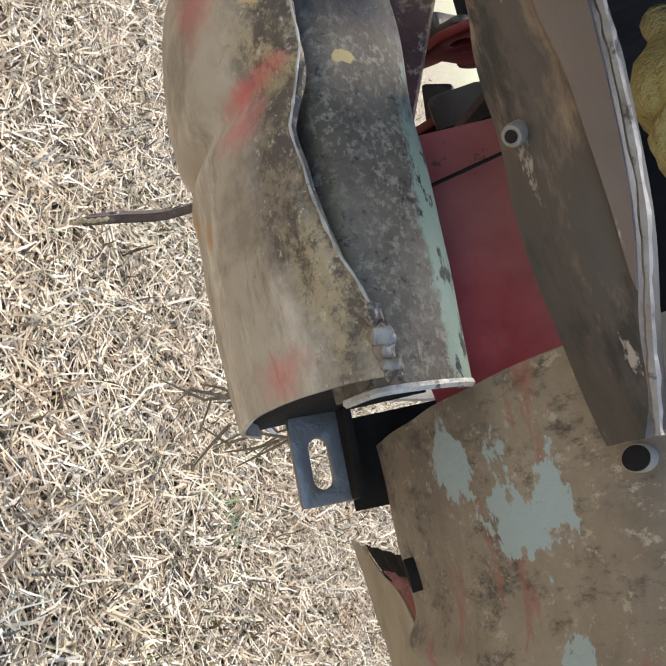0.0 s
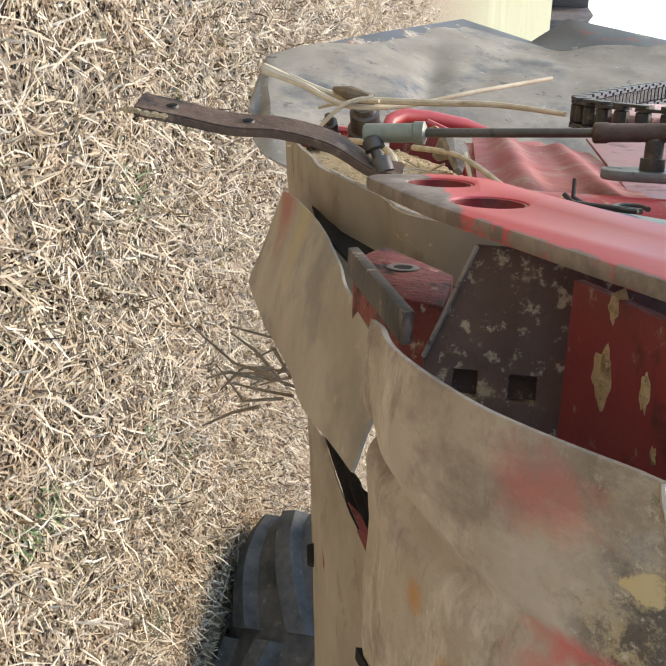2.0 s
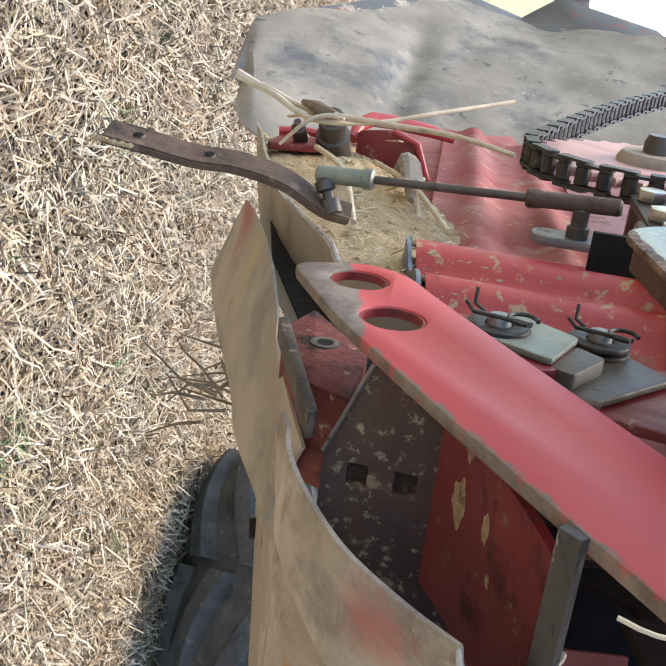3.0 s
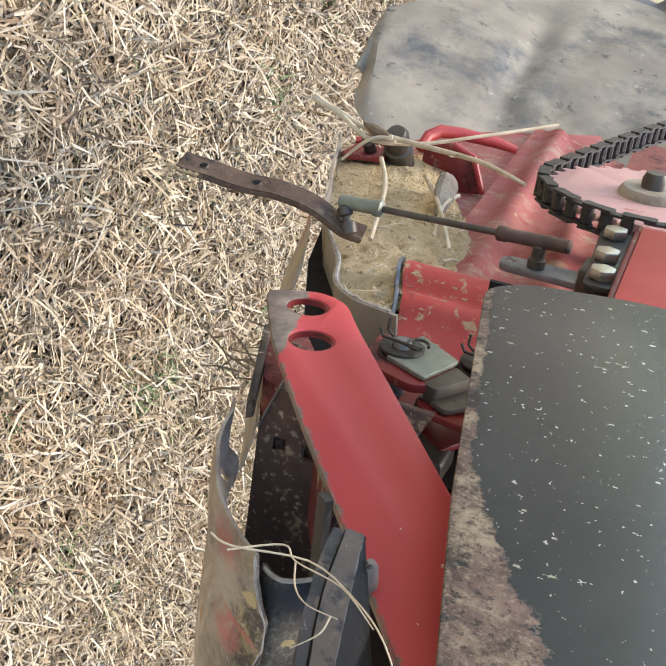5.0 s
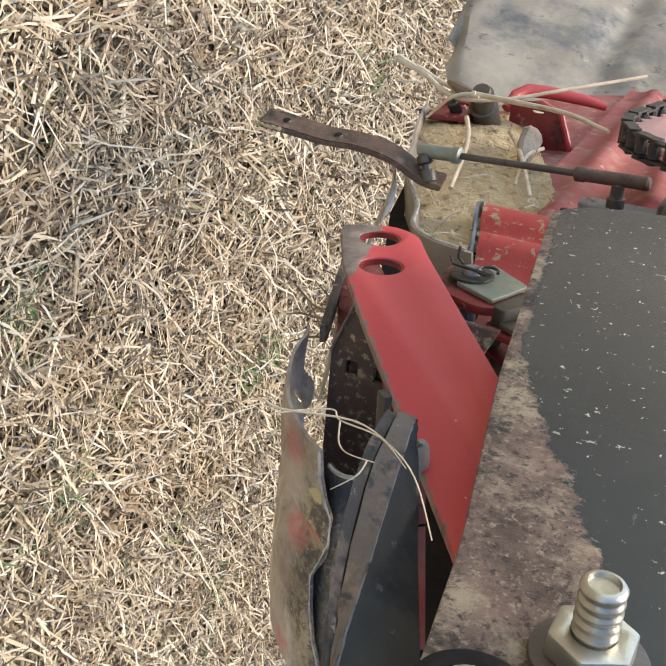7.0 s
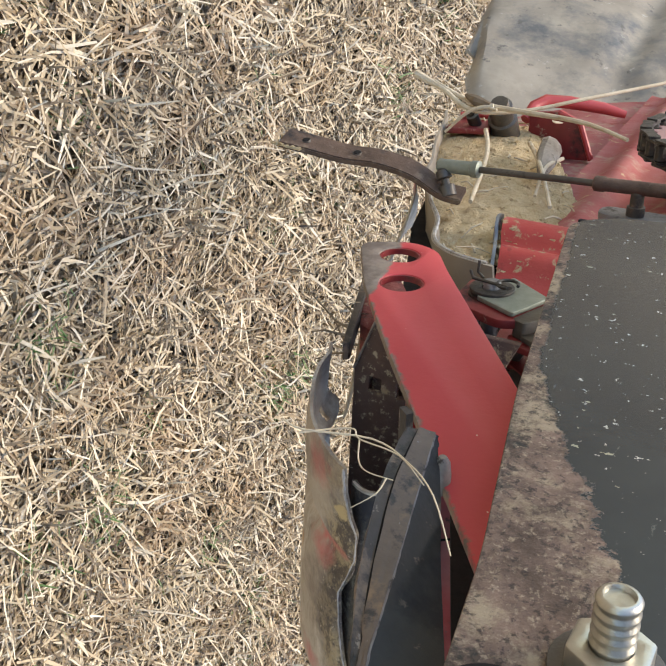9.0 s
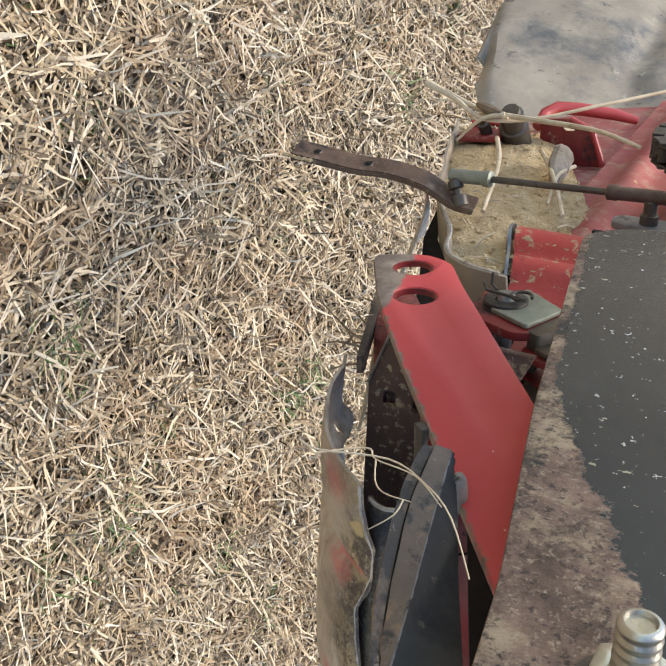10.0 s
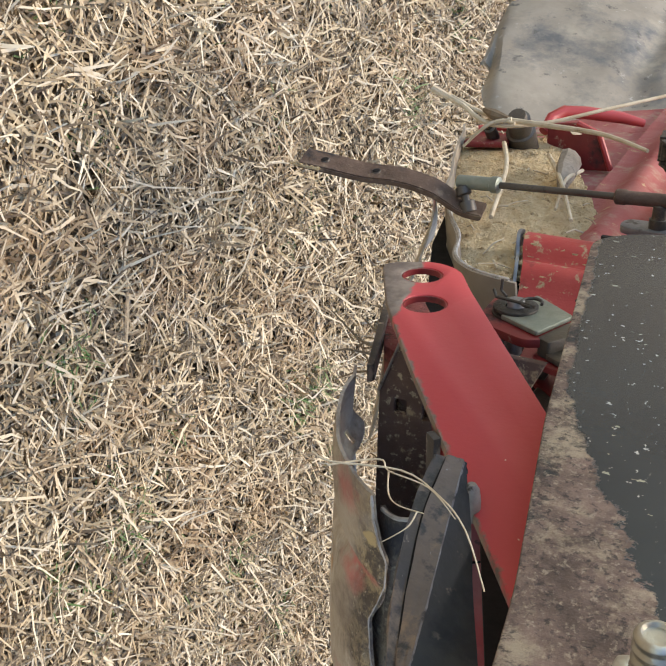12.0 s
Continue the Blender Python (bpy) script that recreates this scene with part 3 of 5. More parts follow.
def sheet(fn, nu, nv, thick, us=(0, 1), vs=(0, 1), keep=None):
    """A bent sheet: fn(u, v) gives places; keep(u, v) says which faces stay."""
    bm = bmesh.new()
    g = [[bm.verts.new(fn(us[0] + (us[1] - us[0]) * i / nu, vs[0] + (vs[1] - vs[0]) * j / nv)) for j in range(nv + 1)] for i in range(nu + 1)]
    for i in range(nu):
        for j in range(nv):
            if keep is None or keep((i + 0.5) / nu, (j + 0.5) / nv):
                bm.faces.new((g[i][j], g[i + 1][j], g[i + 1][j + 1], g[i][j + 1]))
    for v in [v for v in bm.verts if not v.link_faces]:
        bm.verts.remove(v)
    bmesh.ops.recalc_face_normals(bm, faces=bm.faces)
    if thick:
        bmesh.ops.solidify(bm, geom=bm.faces[:], thickness=thick)
    return bm


def along(table, t):
    """Smooth run through rows of numbers, t from 0 to 1."""
    x = t * (len(table) - 1)
    k = min(int(x), len(table) - 2)
    f = x - k
    p0, p1, p2, p3 = (np.array(table[min(max(k + d, 0), len(table) - 1)], float) for d in (-1, 0, 1, 2))
    return 0.5 * (2 * p1 + (p2 - p0) * f + (2 * p0 - 5 * p1 + 4 * p2 - p3) * f * f + (3 * p1 - p0 - 3 * p2 + p3) * f ** 3)


def straight(rows, u):
    """A run through rows of numbers with sharp corners."""
    x = u * (len(rows) - 1)
    k = min(int(x), len(rows) - 2)
    return np.array(rows[k]) + (np.array(rows[k + 1]) - np.array(rows[k])) * (x - k)


def wobble(p, scale, amount):
    return noise.noise(Vector(p) * scale) * amount


# ---- ground ----
def build_ground():
    bm = bmesh.new()
    edges = [-600, -120, -30, -8] + [-3 + 0.1 * k for k in range(81)] + [10, 30, 120, 600]
    ys = [-600, -60, -8] + [-2 + 0.1 * k for k in range(81)] + [9, 14, 30, 80, 200, 700]
    g = [[bm.verts.new((x, y, (wobble((x, y, 0), 1.3, 0.02) + wobble((x, y, 5), 6, 0.008)) if -8 < x < 10 and -8 < y < 9 else 0)) for y in ys] for x in edges]
    for i in range(len(edges) - 1):
        for j in range(len(ys) - 1):
            bm.faces.new((g[i][j], g[i + 1][j], g[i + 1][j + 1], g[i][j + 1]))
    ob = part("ground", bm, GROUND, None, "", 60)
    tagged(ob, "flat mown field of dry straw-coloured grass", "ground", "", "structure")


def blades(name, rng, n, box, length, width, lift, material, label, steep=0.25, centre=None, feather=0.6):
    """Many bent blades as one mesh; each has four faces in a row along its length."""
    x0, x1, y0, y1 = box
    if centre is None:
        bx, by = rng.uniform(x0, x1, n), rng.uniform(y0, y1, n)
        rim = np.minimum(np.minimum(bx - x0, x1 - bx), np.minimum(by - y0, y1 - by)) / feather
        stay = rng.uniform(0, 1, n) < rim
        bx, by = bx[stay], by[stay]
        n = len(bx)
    else:
        k = rng.integers(0, len(centre), n)
        c = np.array(centre)[k]
        bx, by = c[:, 0] + rng.normal(0, 0.035, n), c[:, 1] + rng.normal(0, 0.035, n)
    ln = rng.uniform(*length, n) * rng.uniform(0.6, 1.0, n)
    wd_ = rng.uniform(*width, n)
    az = rng.uniform(0, 2 * np.pi, n)
    el = np.abs(rng.normal(0, steep, n))
    up = rng.uniform(0, 1, n) < 0.22
    el = np.where(up, rng.uniform(0.4, 1.3, n), el)
    z0 = rng.uniform(0.0, lift, n)
    turn = rng.normal(0, 0.32, n)
    verts = np.zeros((n, 6, 3))
    for s, f in enumerate((0.0, 0.5, 1.0)):
        a2 = az + turn * f
        hx = bx + np.cos(a2) * np.cos(el) * ln * (f - 0.5)
        hy = by + np.sin(a2) * np.cos(el) * ln * (f - 0.5)
        hz = z0 + np.sin(el) * ln * f - 0.35 * np.sin(el) * ln * f * f * up
        w = wd_ * (1.0 - 0.6 * f) * 0.5
        tilt = rng.uniform(-0.6, 0.6, n)
        px, py = -np.sin(a2) * w, np.cos(a2) * w
        for q, sg in enumerate((-1, 1)):
            verts[:, 2 * s + q] = np.stack([hx + sg * px, hy + sg * py, hz + sg * w * tilt + 0.004], -1)
    base = (np.arange(n) * 6)[:, None]
    quads = np.concatenate([base + [0, 1, 3, 2], base + [2, 3, 5, 4]], 1).reshape(-1, 4)
    me = bpy.data.meshes.new(name)
    me.vertices.add(n * 6)
    me.vertices.foreach_set("co", verts.ravel())
    me.loops.add(quads.size)
    me.loops.foreach_set("vertex_index", quads.ravel().astype(np.int32))
    me.polygons.add(len(quads))
    me.polygons.foreach_set("loop_start", (np.arange(len(quads)) * 4).astype(np.int32))
    me.update(calc_edges=True)
    me.materials.append(material)
    return tagged(new(name, me), label, "grass", "", "stuff")


def build_grass():
    rng = np.random.default_rng(4)
    blades("dry_grass", rng, 215000, (-1.9, 2.6, -0.2, 4.3), (0.038, 0.115), (0.0034, 0.0070), 0.038, STRAW, "matted dry straw-coloured mown grass on the field")
    blades("sparse_dry_grass", rng, 130000, (-3.6, 5.6, -1.9, 8.4), (0.05, 0.13), (0.004, 0.009), 0.03, STRAW, "dry straw-coloured grass further off in the field", 0.35, None, 2.2)
    blades("long_straw", rng, 1300, (-1.0, 2.0, 0.3, 3.4), (0.10, 0.24), (0.004, 0.007), 0.045, STALK, "long bleached straws lying on the mown grass", 0.10)
    tufts = ((0.78, 1.39), (0.80, 1.42), (0.75, 1.52), (0.48, 0.67), (0.11, 1.89), (0.83, 0.79), (0.88, 0.64), (1.35, 1.36), (-0.08, 2.17), (1.07, 1.17), (0.735, 2.03), (0.9, 2.3), (1.3, 2.1))
    blades("green_grass", rng, 900, (0, 1, 0, 1), (0.025, 0.055), (0.002, 0.0045), 0.048, GREEN, "small tufts of fresh green grass among dry straw", 0.5, tufts)
    many = np.stack([rng.uniform(-0.8, 1.8, 150), rng.uniform(0.6, 3.4, 150)], -1)
    blades("green_grass", rng, 3000, (0, 1, 0, 1), (0.02, 0.05), (0.0016, 0.0034), 0.036, GREEN, "thin green grass blades growing through dry straw", 0.5, many)


def build_distance():
    bm = bmesh.new()
    rnd = random.Random(7)
    n = 240
    low = [bm.verts.new((-330 + 660 * k / n, 385 + 10 * math.sin(k), -1)) for k in range(n + 1)]
    top = [bm.verts.new((v.co.x, v.co.y + 2, 12 + 2.0 * rnd.random() + 1.5 * math.sin(k * 0.21) + wobble((k * 0.13, 0, 0), 1, 3))) for k, v in enumerate(low)]
    back = [bm.verts.new((v.co.x, v.co.y + 14, v.co.z - 2)) for v in top]
    for k in range(n):
        bm.faces.new((low[k], low[k + 1], top[k + 1], top[k]))
        bm.faces.new((top[k], top[k + 1], back[k + 1], back[k]))
    tagged(part("backdrop", bm, TREES, None, "", 0), "far line of bare grey-brown trees beyond the field", "treeline", "", "structure")


build_ground()
build_grass()
build_distance()


# ---- the machine, from its near end to its far end ----
def build_arm():
    t = thing("hitch_arm", P(0.004, -0.05, 0.98), "flat red-painted steel arm with two round holes, tip worn bare", "machine arm")
    o = soften([(0.064, 0.911), (0.079, 0.938), (0.073, 0.956), (0.050, 0.971), (-0.059, 1.052), (-0.215, 1.168), (-0.235, 1.128), (-0.165, 1.075), (-0.047, 0.984), (0.012, 0.941)], 0.009)
    part("bar", plate(o, [circle(0.0565, 0.940, 0.0112), circle(0.0212, 0.9585, 0.0115)], side, 0.0, 0.0048, 0.0012), ARM, t)
    for u, v, r in ((0.0565, 0.940, 0.0112), (0.0212, 0.9585, 0.0115)):
        part("hole_rim", plate(circle(u, v, r - 0.0001, 32), [circle(u, v, r - 0.0009, 32)], side, 0.0008, 0.0040, 0), RED_DULL, t, "dark red painted hole wall")


def build_panel():
    t = thing("side_panel", P(-0.033, -0.1, 1.1), "dark slate painted steel side panel with a rusted edge", "panel")
    o = soften([(0.062, 1.030), (0.080, 1.046), (0.092, 1.095), (0.105, 1.30), (-0.36, 1.30), (-0.36, 1.120), (-0.205, 1.091), (-0.116, 1.068)], 0.012, 4)
    part("sheet", plate(o, [], side, -0.0335, -0.0305, 0.0008), PANEL, t)
    part("rim", plate(soften([(0.052, 1.034), (0.045, 1.041), (-0.34, 1.125), (-0.345, 1.118), (-0.205, 1.0925), (-0.116, 1.0695)], 0.002), [], side, -0.0302, -0.022, 0.001), RUSTY_BAR, t, "rusted folded rim behind the panel")


def build_stud():
    """The threaded stud with its nut and washer."""
    c = (-0.229, 1.130)
    t = thing("threaded_stud", P(-0.033, *c), "pale zinc threaded stud with a hexagon nut on the side panel", "bolt")
    rows, n, r = [], 8, 0.0050
    for k in range(n):
        f = k / n
        rows += [(f + 0.02, r * 0.90), (f + 0.055, r), (f + 0.075, r), (f + 0.11, r * 0.90)]
    rows[-1] = (0.985, r * 0.90)
    part("thread", turned(P(-0.034, *c), P(-0.056, *c), [(0, r * 0.9)] + rows + [(1.0, r * 0.78), (1.0, r * 0.70), (0.95, r * 0.62)], 28), ZINC, t)
    nut = plate(soften(circle(c[0], c[1], 0.0100, 6), 0.0008, 2), [circle(c[0], c[1], 0.0047)], side, -0.0425, -0.0362, 0.0006)
    part("nut", nut, ZINC, t)
    part("washer", plate(circle(c[0], c[1], 0.013, 28), [circle(c[0], c[1], 0.0055)], side, -0.0362, -0.0337, 0.0005), STEEL_DARK, t)
    u = thing("washer_plate", P(-0.034, -0.25, 1.11), "bright worn washer with a dark rubber ring beside the stud", "washer")
    part("ring", plate(circle(-0.255, 1.113, 0.0135, 28), [circle(-0.255, 1.113, 0.0085)], side, -0.0385, -0.0337, 0.0012), BLACK, u, "black rubber ring")
    part("disc", plate(circle(-0.255, 1.113, 0.0080, 24), [], side, -0.0395, -0.0337, 0.001), ZINC, u)


def build_cross_bar():
    """The dark folded bar that runs across in front of the arm."""
    t = thing("cross_bar", P(0.07, -0.14, 1.05), "dark weathered folded steel bar with a small welded bush", "steel bar")
    low = [(0.058, -0.150, 1.047), (0.078, -0.138, 1.047), (0.090, -0.136, 1.0455), (0.105, -0.136, 1.0462), (0.125, -0.140, 1.0455), (0.145, -0.139, 1.0478), (0.162, -0.136, 1.0505)]
    rid = [(0.058, -0.168, 1.0645), (0.08, -0.155, 1.066), (0.09, -0.154, 1.066), (0.10, -0.153, 1.066), (0.125, -0.152, 1.0642), (0.145, -0.150, 1.0600), (0.162, -0.147, 1.0570)]
    top = [(0.058, -0.158, 1.070), (0.08, -0.142, 1.069), (0.09, -0.141, 1.069), (0.10, -0.140, 1.069), (0.125, -0.139, 1.067), (0.145, -0.137, 1.063), (0.162, -0.135, 1.060)]

    def f(u, v):
        a, b, c = along(low, u), along(rid, u), along(top, u)
        q = a + (b - a) * min(v * 2, 1.0) if v < 0.5 else b + (c - b) * (v - 0.5) * 2
        r = 0.0012 * math.sin(v * math.pi * 2)
        return P(q[0], q[1] - r - wobble((u * 6, v * 3, 0), 2, 0.0008), q[2])

    part("fold", sheet(f, 44, 12, 0.0025, vs=(0, 0.5)), BAR_STEEL, t)
    part("upper_face", sheet(lambda u, v: f(u, v) + Vector((0, 0.0012, -0.0004)), 44, 12, 0.0010, vs=(0.5, 1)), BAR_DARK, t, "near-black upper face")
    # Paler band painted for the light falling beside the ridge.
    part("lit_band", sheet(lambda u, v: f(0.02 + 0.76 * u, 0.485 - 0.215 * (1 - u * u) ** 0.7 * (1 - v)) + Vector((0, -0.0042, -0.0006)), 40, 6, 0.0006), LIT_STEEL, t, "pale band painted as light along the ridge")
    part("worn_ridge", sweep([f(k / 60, 0.5) + Vector((0, -0.0030, 0.0004)) for k in range(1, 61)], [0.0009 + wobble((k * 0.4, 0, 0), 1, 0.0006) for k in range(1, 61)], 6), WORN_STEEL, t, "bright worn ridge")
    c = P(0.105, -0.1410, 1.0490)
    n = (P(0.108, -0.150, 1.0450) - c).normalized()
    part("bush", turned(c + n * 0.005, c - n * 0.005, ((0.25, 0.0011), (0, 0.0012), (0, 0.0019), (0.1, 0.0022), (0.9, 0.0022), (1, 0.0019)), 20), WORN_STEEL, t, "small round welded bush")
    # Black disc painted for the shaded depth of the bush.
    part("bush_hole", drum(c + n * 0.0046, c + n * 0.0053, 0.0012, 16), BLACK, t, "dark bush hole")


def build_angle_bar():
    """The straight angle bar that runs back beside the arm: a front leg, a flat and a near-black upper face."""
    t = thing("angle_bar", P(-0.005, -0.17, 1.05), "dark weathered steel angle bar with a worn bright ridge", "steel bar")
    left = [(-0.0158, -0.1305, 1.0346), (-0.0105, -0.1560, 1.0385), (-0.0025, -0.1900, 1.0490), (0.0035, -0.2120, 1.0585), (0.0100, -0.2350, 1.0690)]
    mid = [(-0.0150, -0.1285, 1.0388), (-0.0098, -0.1550, 1.0428), (-0.0010, -0.1880, 1.0525), (0.0044, -0.2095, 1.0610), (0.0108, -0.2330, 1.0710)]
    ridge = [(-0.0137, -0.1267, 1.0441), (-0.0082, -0.1525, 1.0502), (-0.0004, -0.1885, 1.0590), (0.0048, -0.2127, 1.0646), (0.0110, -0.2360, 1.0720)]
    upper = [(-0.0130, -0.1262, 1.0446), (-0.0030, -0.1450, 1.0550), (0.0060, -0.1680, 1.0660), (0.0120, -0.2000, 1.0820), (0.0200, -0.2300, 1.0960)]

    def face(p, q, lift=0.0):
        def f(u, v):
            a, b = along(p, u), along(q, u)
            r = a + (b - a) * v
            return P(r[0] + wobble((u * 9, v * 2, 3), 2, 0.0004), r[1] - lift + wobble((u * 7, v * 2, 0), 2, 0.0005), r[2])
        return f

    part("front_leg", sheet(face(left, mid), 40, 6, 0.0014), BAR_STEEL, t)
    part("flat", sheet(face(mid, ridge, 0.0006), 40, 6, 0.0014), BAR_RUST, t, "brown filmed flat")
    part("upper_face", sheet(face(ridge, upper), 40, 8, 0.0014), BAR_DARK, t, "near-black upper face")
    line = [P(*along(ridge, k / 60)) + Vector((0, -0.0008, 0)) for k in range(61)]
    part("worn_ridge", sweep(line, [0.00055 + abs(wobble((k * 0.4, 0, 0), 1, 0.0007)) for k in range(61)], 6), WORN_STEEL, t, "bright worn ridge")
    line = [P(*along(mid, k / 60)) + Vector((0, -0.0010, 0)) for k in range(61)]
    part("groove", sweep(line, 0.0005, 6), BLACK, t, "dark groove between the legs")
    part("bolt_head", turned(P(-0.010, -0.133, 1.050), P(0.004, -0.133, 1.0495), ((0, 0.0014), (0.15, 0.0028), (0.5, 0.0036), (1, 0.0036)), 18), WORN_STEEL, t, "domed pale bolt head")


def build_guard():
    """The bent guard sheet under the near end, in world places, and the strip over its torn seam."""
    prof = [(0.006, 0.926), (-0.004, 0.931), (-0.028, 0.938), (-0.052, 0.950), (-0.075, 0.965), (-0.093, 0.983), (-0.102, 0.996), (-0.1045, 1.003)]
    seam_x = (0.080, 0.0905, 0.1016, 0.108, 0.120, 0.137, 0.150, 0.168, 0.182, 0.195)
    seam_z = (0.998, 0.999, 1.003, 1.0065, 1.0065, 1.0005, 1.0015, 1.005, 1.010, 1.0125)

    def skin(u, v):
        # u along x; v from the far low edge to the seam
        x = (0.0735 + 0.007 * v) * (1 - u) + (0.187 + 0.009 * v) * u
        y, z = along(prof, v)
        fold = x - 0.113 - 0.020 * (v - 0.3)
        dent = 0.0050 * math.exp(-((fold / 0.0045) ** 2)) * (1 - v) ** 0.5
        belly = 0.006 * math.sin(math.pi * min(max((x - 0.113) / 0.08, 0), 1)) * (1 - v) + 0.004 * math.sin(math.pi * min(max((x - 0.07) / 0.043, 0), 1)) * (1 - v)
        k = wobble((x, v * 0.1, 0), 60, 0.0012) + wobble((x, v * 0.08, 4), 140, 0.0005)
        q = min(max((x - 0.110) / 0.03, 0.0), 1.0)
        lift = (0.0025 + 0.0055 * q * q * (3 - 2 * q)) * (1 - v) ** 1.3
        return Vector((x, y + dent * 0.6 - k, z + lift + dent - belly * 0.6 + (float(np.interp(x, seam_x, seam_z)) - 1.003) * v ** 4 + k))

    def keep(u, v):
        for cu, cv in ((0.27, 0.21), (0.83, 0.20)):
            if abs(u - cu) < 0.030 and abs(v - cv) < 0.012:
                return False
        return True

    t = thing("guard_sheet", Vector((0.135, -0.06, 0.96)), "dusty bent sheet-metal guard with red paint remnants and torn seam", "metal guard")
    part("skin", sheet(skin, 110, 90, 0.0016, keep=keep), GUARD, t)
    seam = [skin(0.0 + 0.86 * k / 60, 1.0) + Vector((0, -0.0006, 0.0002)) for k in range(61)]
    part("torn_edge", sweep(seam, [0.0007 * (0.5 + 0.8 * abs(noise.noise(Vector((k * 0.7, 0, 0))))) * (1.3 if k < 15 else 0.75) for k in range(61)], 6), BARE, t, "bright torn sheet edge")
    for (u, v, r) in ((0.885, 0.995, 0.0022), (0.925, 0.985, 0.0026), (0.955, 0.975, 0.0020), (0.99, 0.97, 0.0026)):
        p = skin(u, v)
        bm = bmesh.new()
        bmesh.ops.create_icosphere(bm, subdivisions=3, radius=r, matrix=Matrix.Translation(p))
        for w in bm.verts:
            w.co += Vector((wobble(w.co, 420, 0.0016), wobble(w.co, 400, 0.0016), wobble(w.co, 440, 0.0016)))
        part("weld_bead", bm, WORN_STEEL, t, "lumpy weld bead", 180)
    # Black plate added as the shade inside the guard's open end.
    cap = [(y + 0.004, z + 0.003) for y, z in prof] + [(-0.07, 1.012), (0.02, 0.99)]
    part("end_shade", plate(cap, [], lambda u, v, d: Vector((d, u, v)), 0.180, 0.184, 0), BLACK, t, "added black plate as the guard's shaded inside")

    s = thing("edge_strip", Vector((0.145, -0.09, 1.013)), "blackened steel strip with mould and flaking green paint", "metal strip")
    sp = [(-0.092, 0.996), (-0.0965, 1.002), (-0.0985, 1.0075), (-0.095, 1.013), (-0.0885, 1.0185), (-0.082, 1.0225), (-0.075, 1.0235), (-0.068, 1.020)]

    def strip(u, v):
        y, z = along(sp, v)
        x = 0.091 + 0.106 * u
        k = wobble((x, v * 0.1, 3), 50, 0.0010)
        return Vector((x, y + k, z - (x - 0.10) * 0.02 + k))

    part("strip", sheet(strip, 60, 30, 0.0022), STRIP, s)
    ends = [strip(1.0, v / 14) + Vector((0.0006, -0.0004, 0)) for v in range(1, 12)]
    part("bright_end", sweep(ends, 0.0011, 6), BARE, s, "worn bright end")
    ends = [strip(0.0, v / 14) + Vector((-0.0004, -0.0004, 0)) for v in range(1, 12)]
    part("bright_end", sweep(ends, 0.0010, 6), BARE, s, "worn bright end")


def build_slot_bracket():
    t = thing("slotted_bracket", Vector((0.205, 0.012, 0.952)), "worn dark steel bracket with a long slot under the guard", "bracket")
    ax = Vector((1, 0.02, -0.02)).normalized()
    up = Vector((0, 0.55, 0.80)).normalized()
    nn = ax.cross(up)
    c = Vector((0.2135, 0.004, 0.9445))

    def place(u, v, d):
        return c + ax * u + up * v + nn * d

    slot = [(-0.0135 + (0.0050 if math.cos(q) > 0 else -0.0050) + 0.0034 * math.cos(q), 0.0088 + 0.0034 * math.sin(q)) for q in [math.pi * 2 * (k + 0.5) / 20 for k in range(20)]]
    # Black sheet added as the shade in the gap behind the flange.
    part("backing", sheet(lambda u, v: Vector((0.186 + 0.031 * u, 0.022 + 0.012 * v, 0.957 + 0.045 * v)), 2, 2, 0.002), BLACK, t, "added black sheet as shade in the gap behind")
    o = soften([(0.0, 0.0), (0.0, 0.0205), (-0.030, 0.0205), (-0.030, 0.0)], 0.002)
    part("flange", plate(o, [slot], place, 0.0, 0.0035, 0.0006), BLUED, t)
    # Black block painted as shade between the flange and the housing.
    part("gap_shade", plate(soften([(0.0, 0.0165), (0.0, 0.0195), (-0.030, 0.0195), (-0.030, 0.0165)], 0.001), [], place, 0.0036, 0.012, 0.0006), BLACK, t)


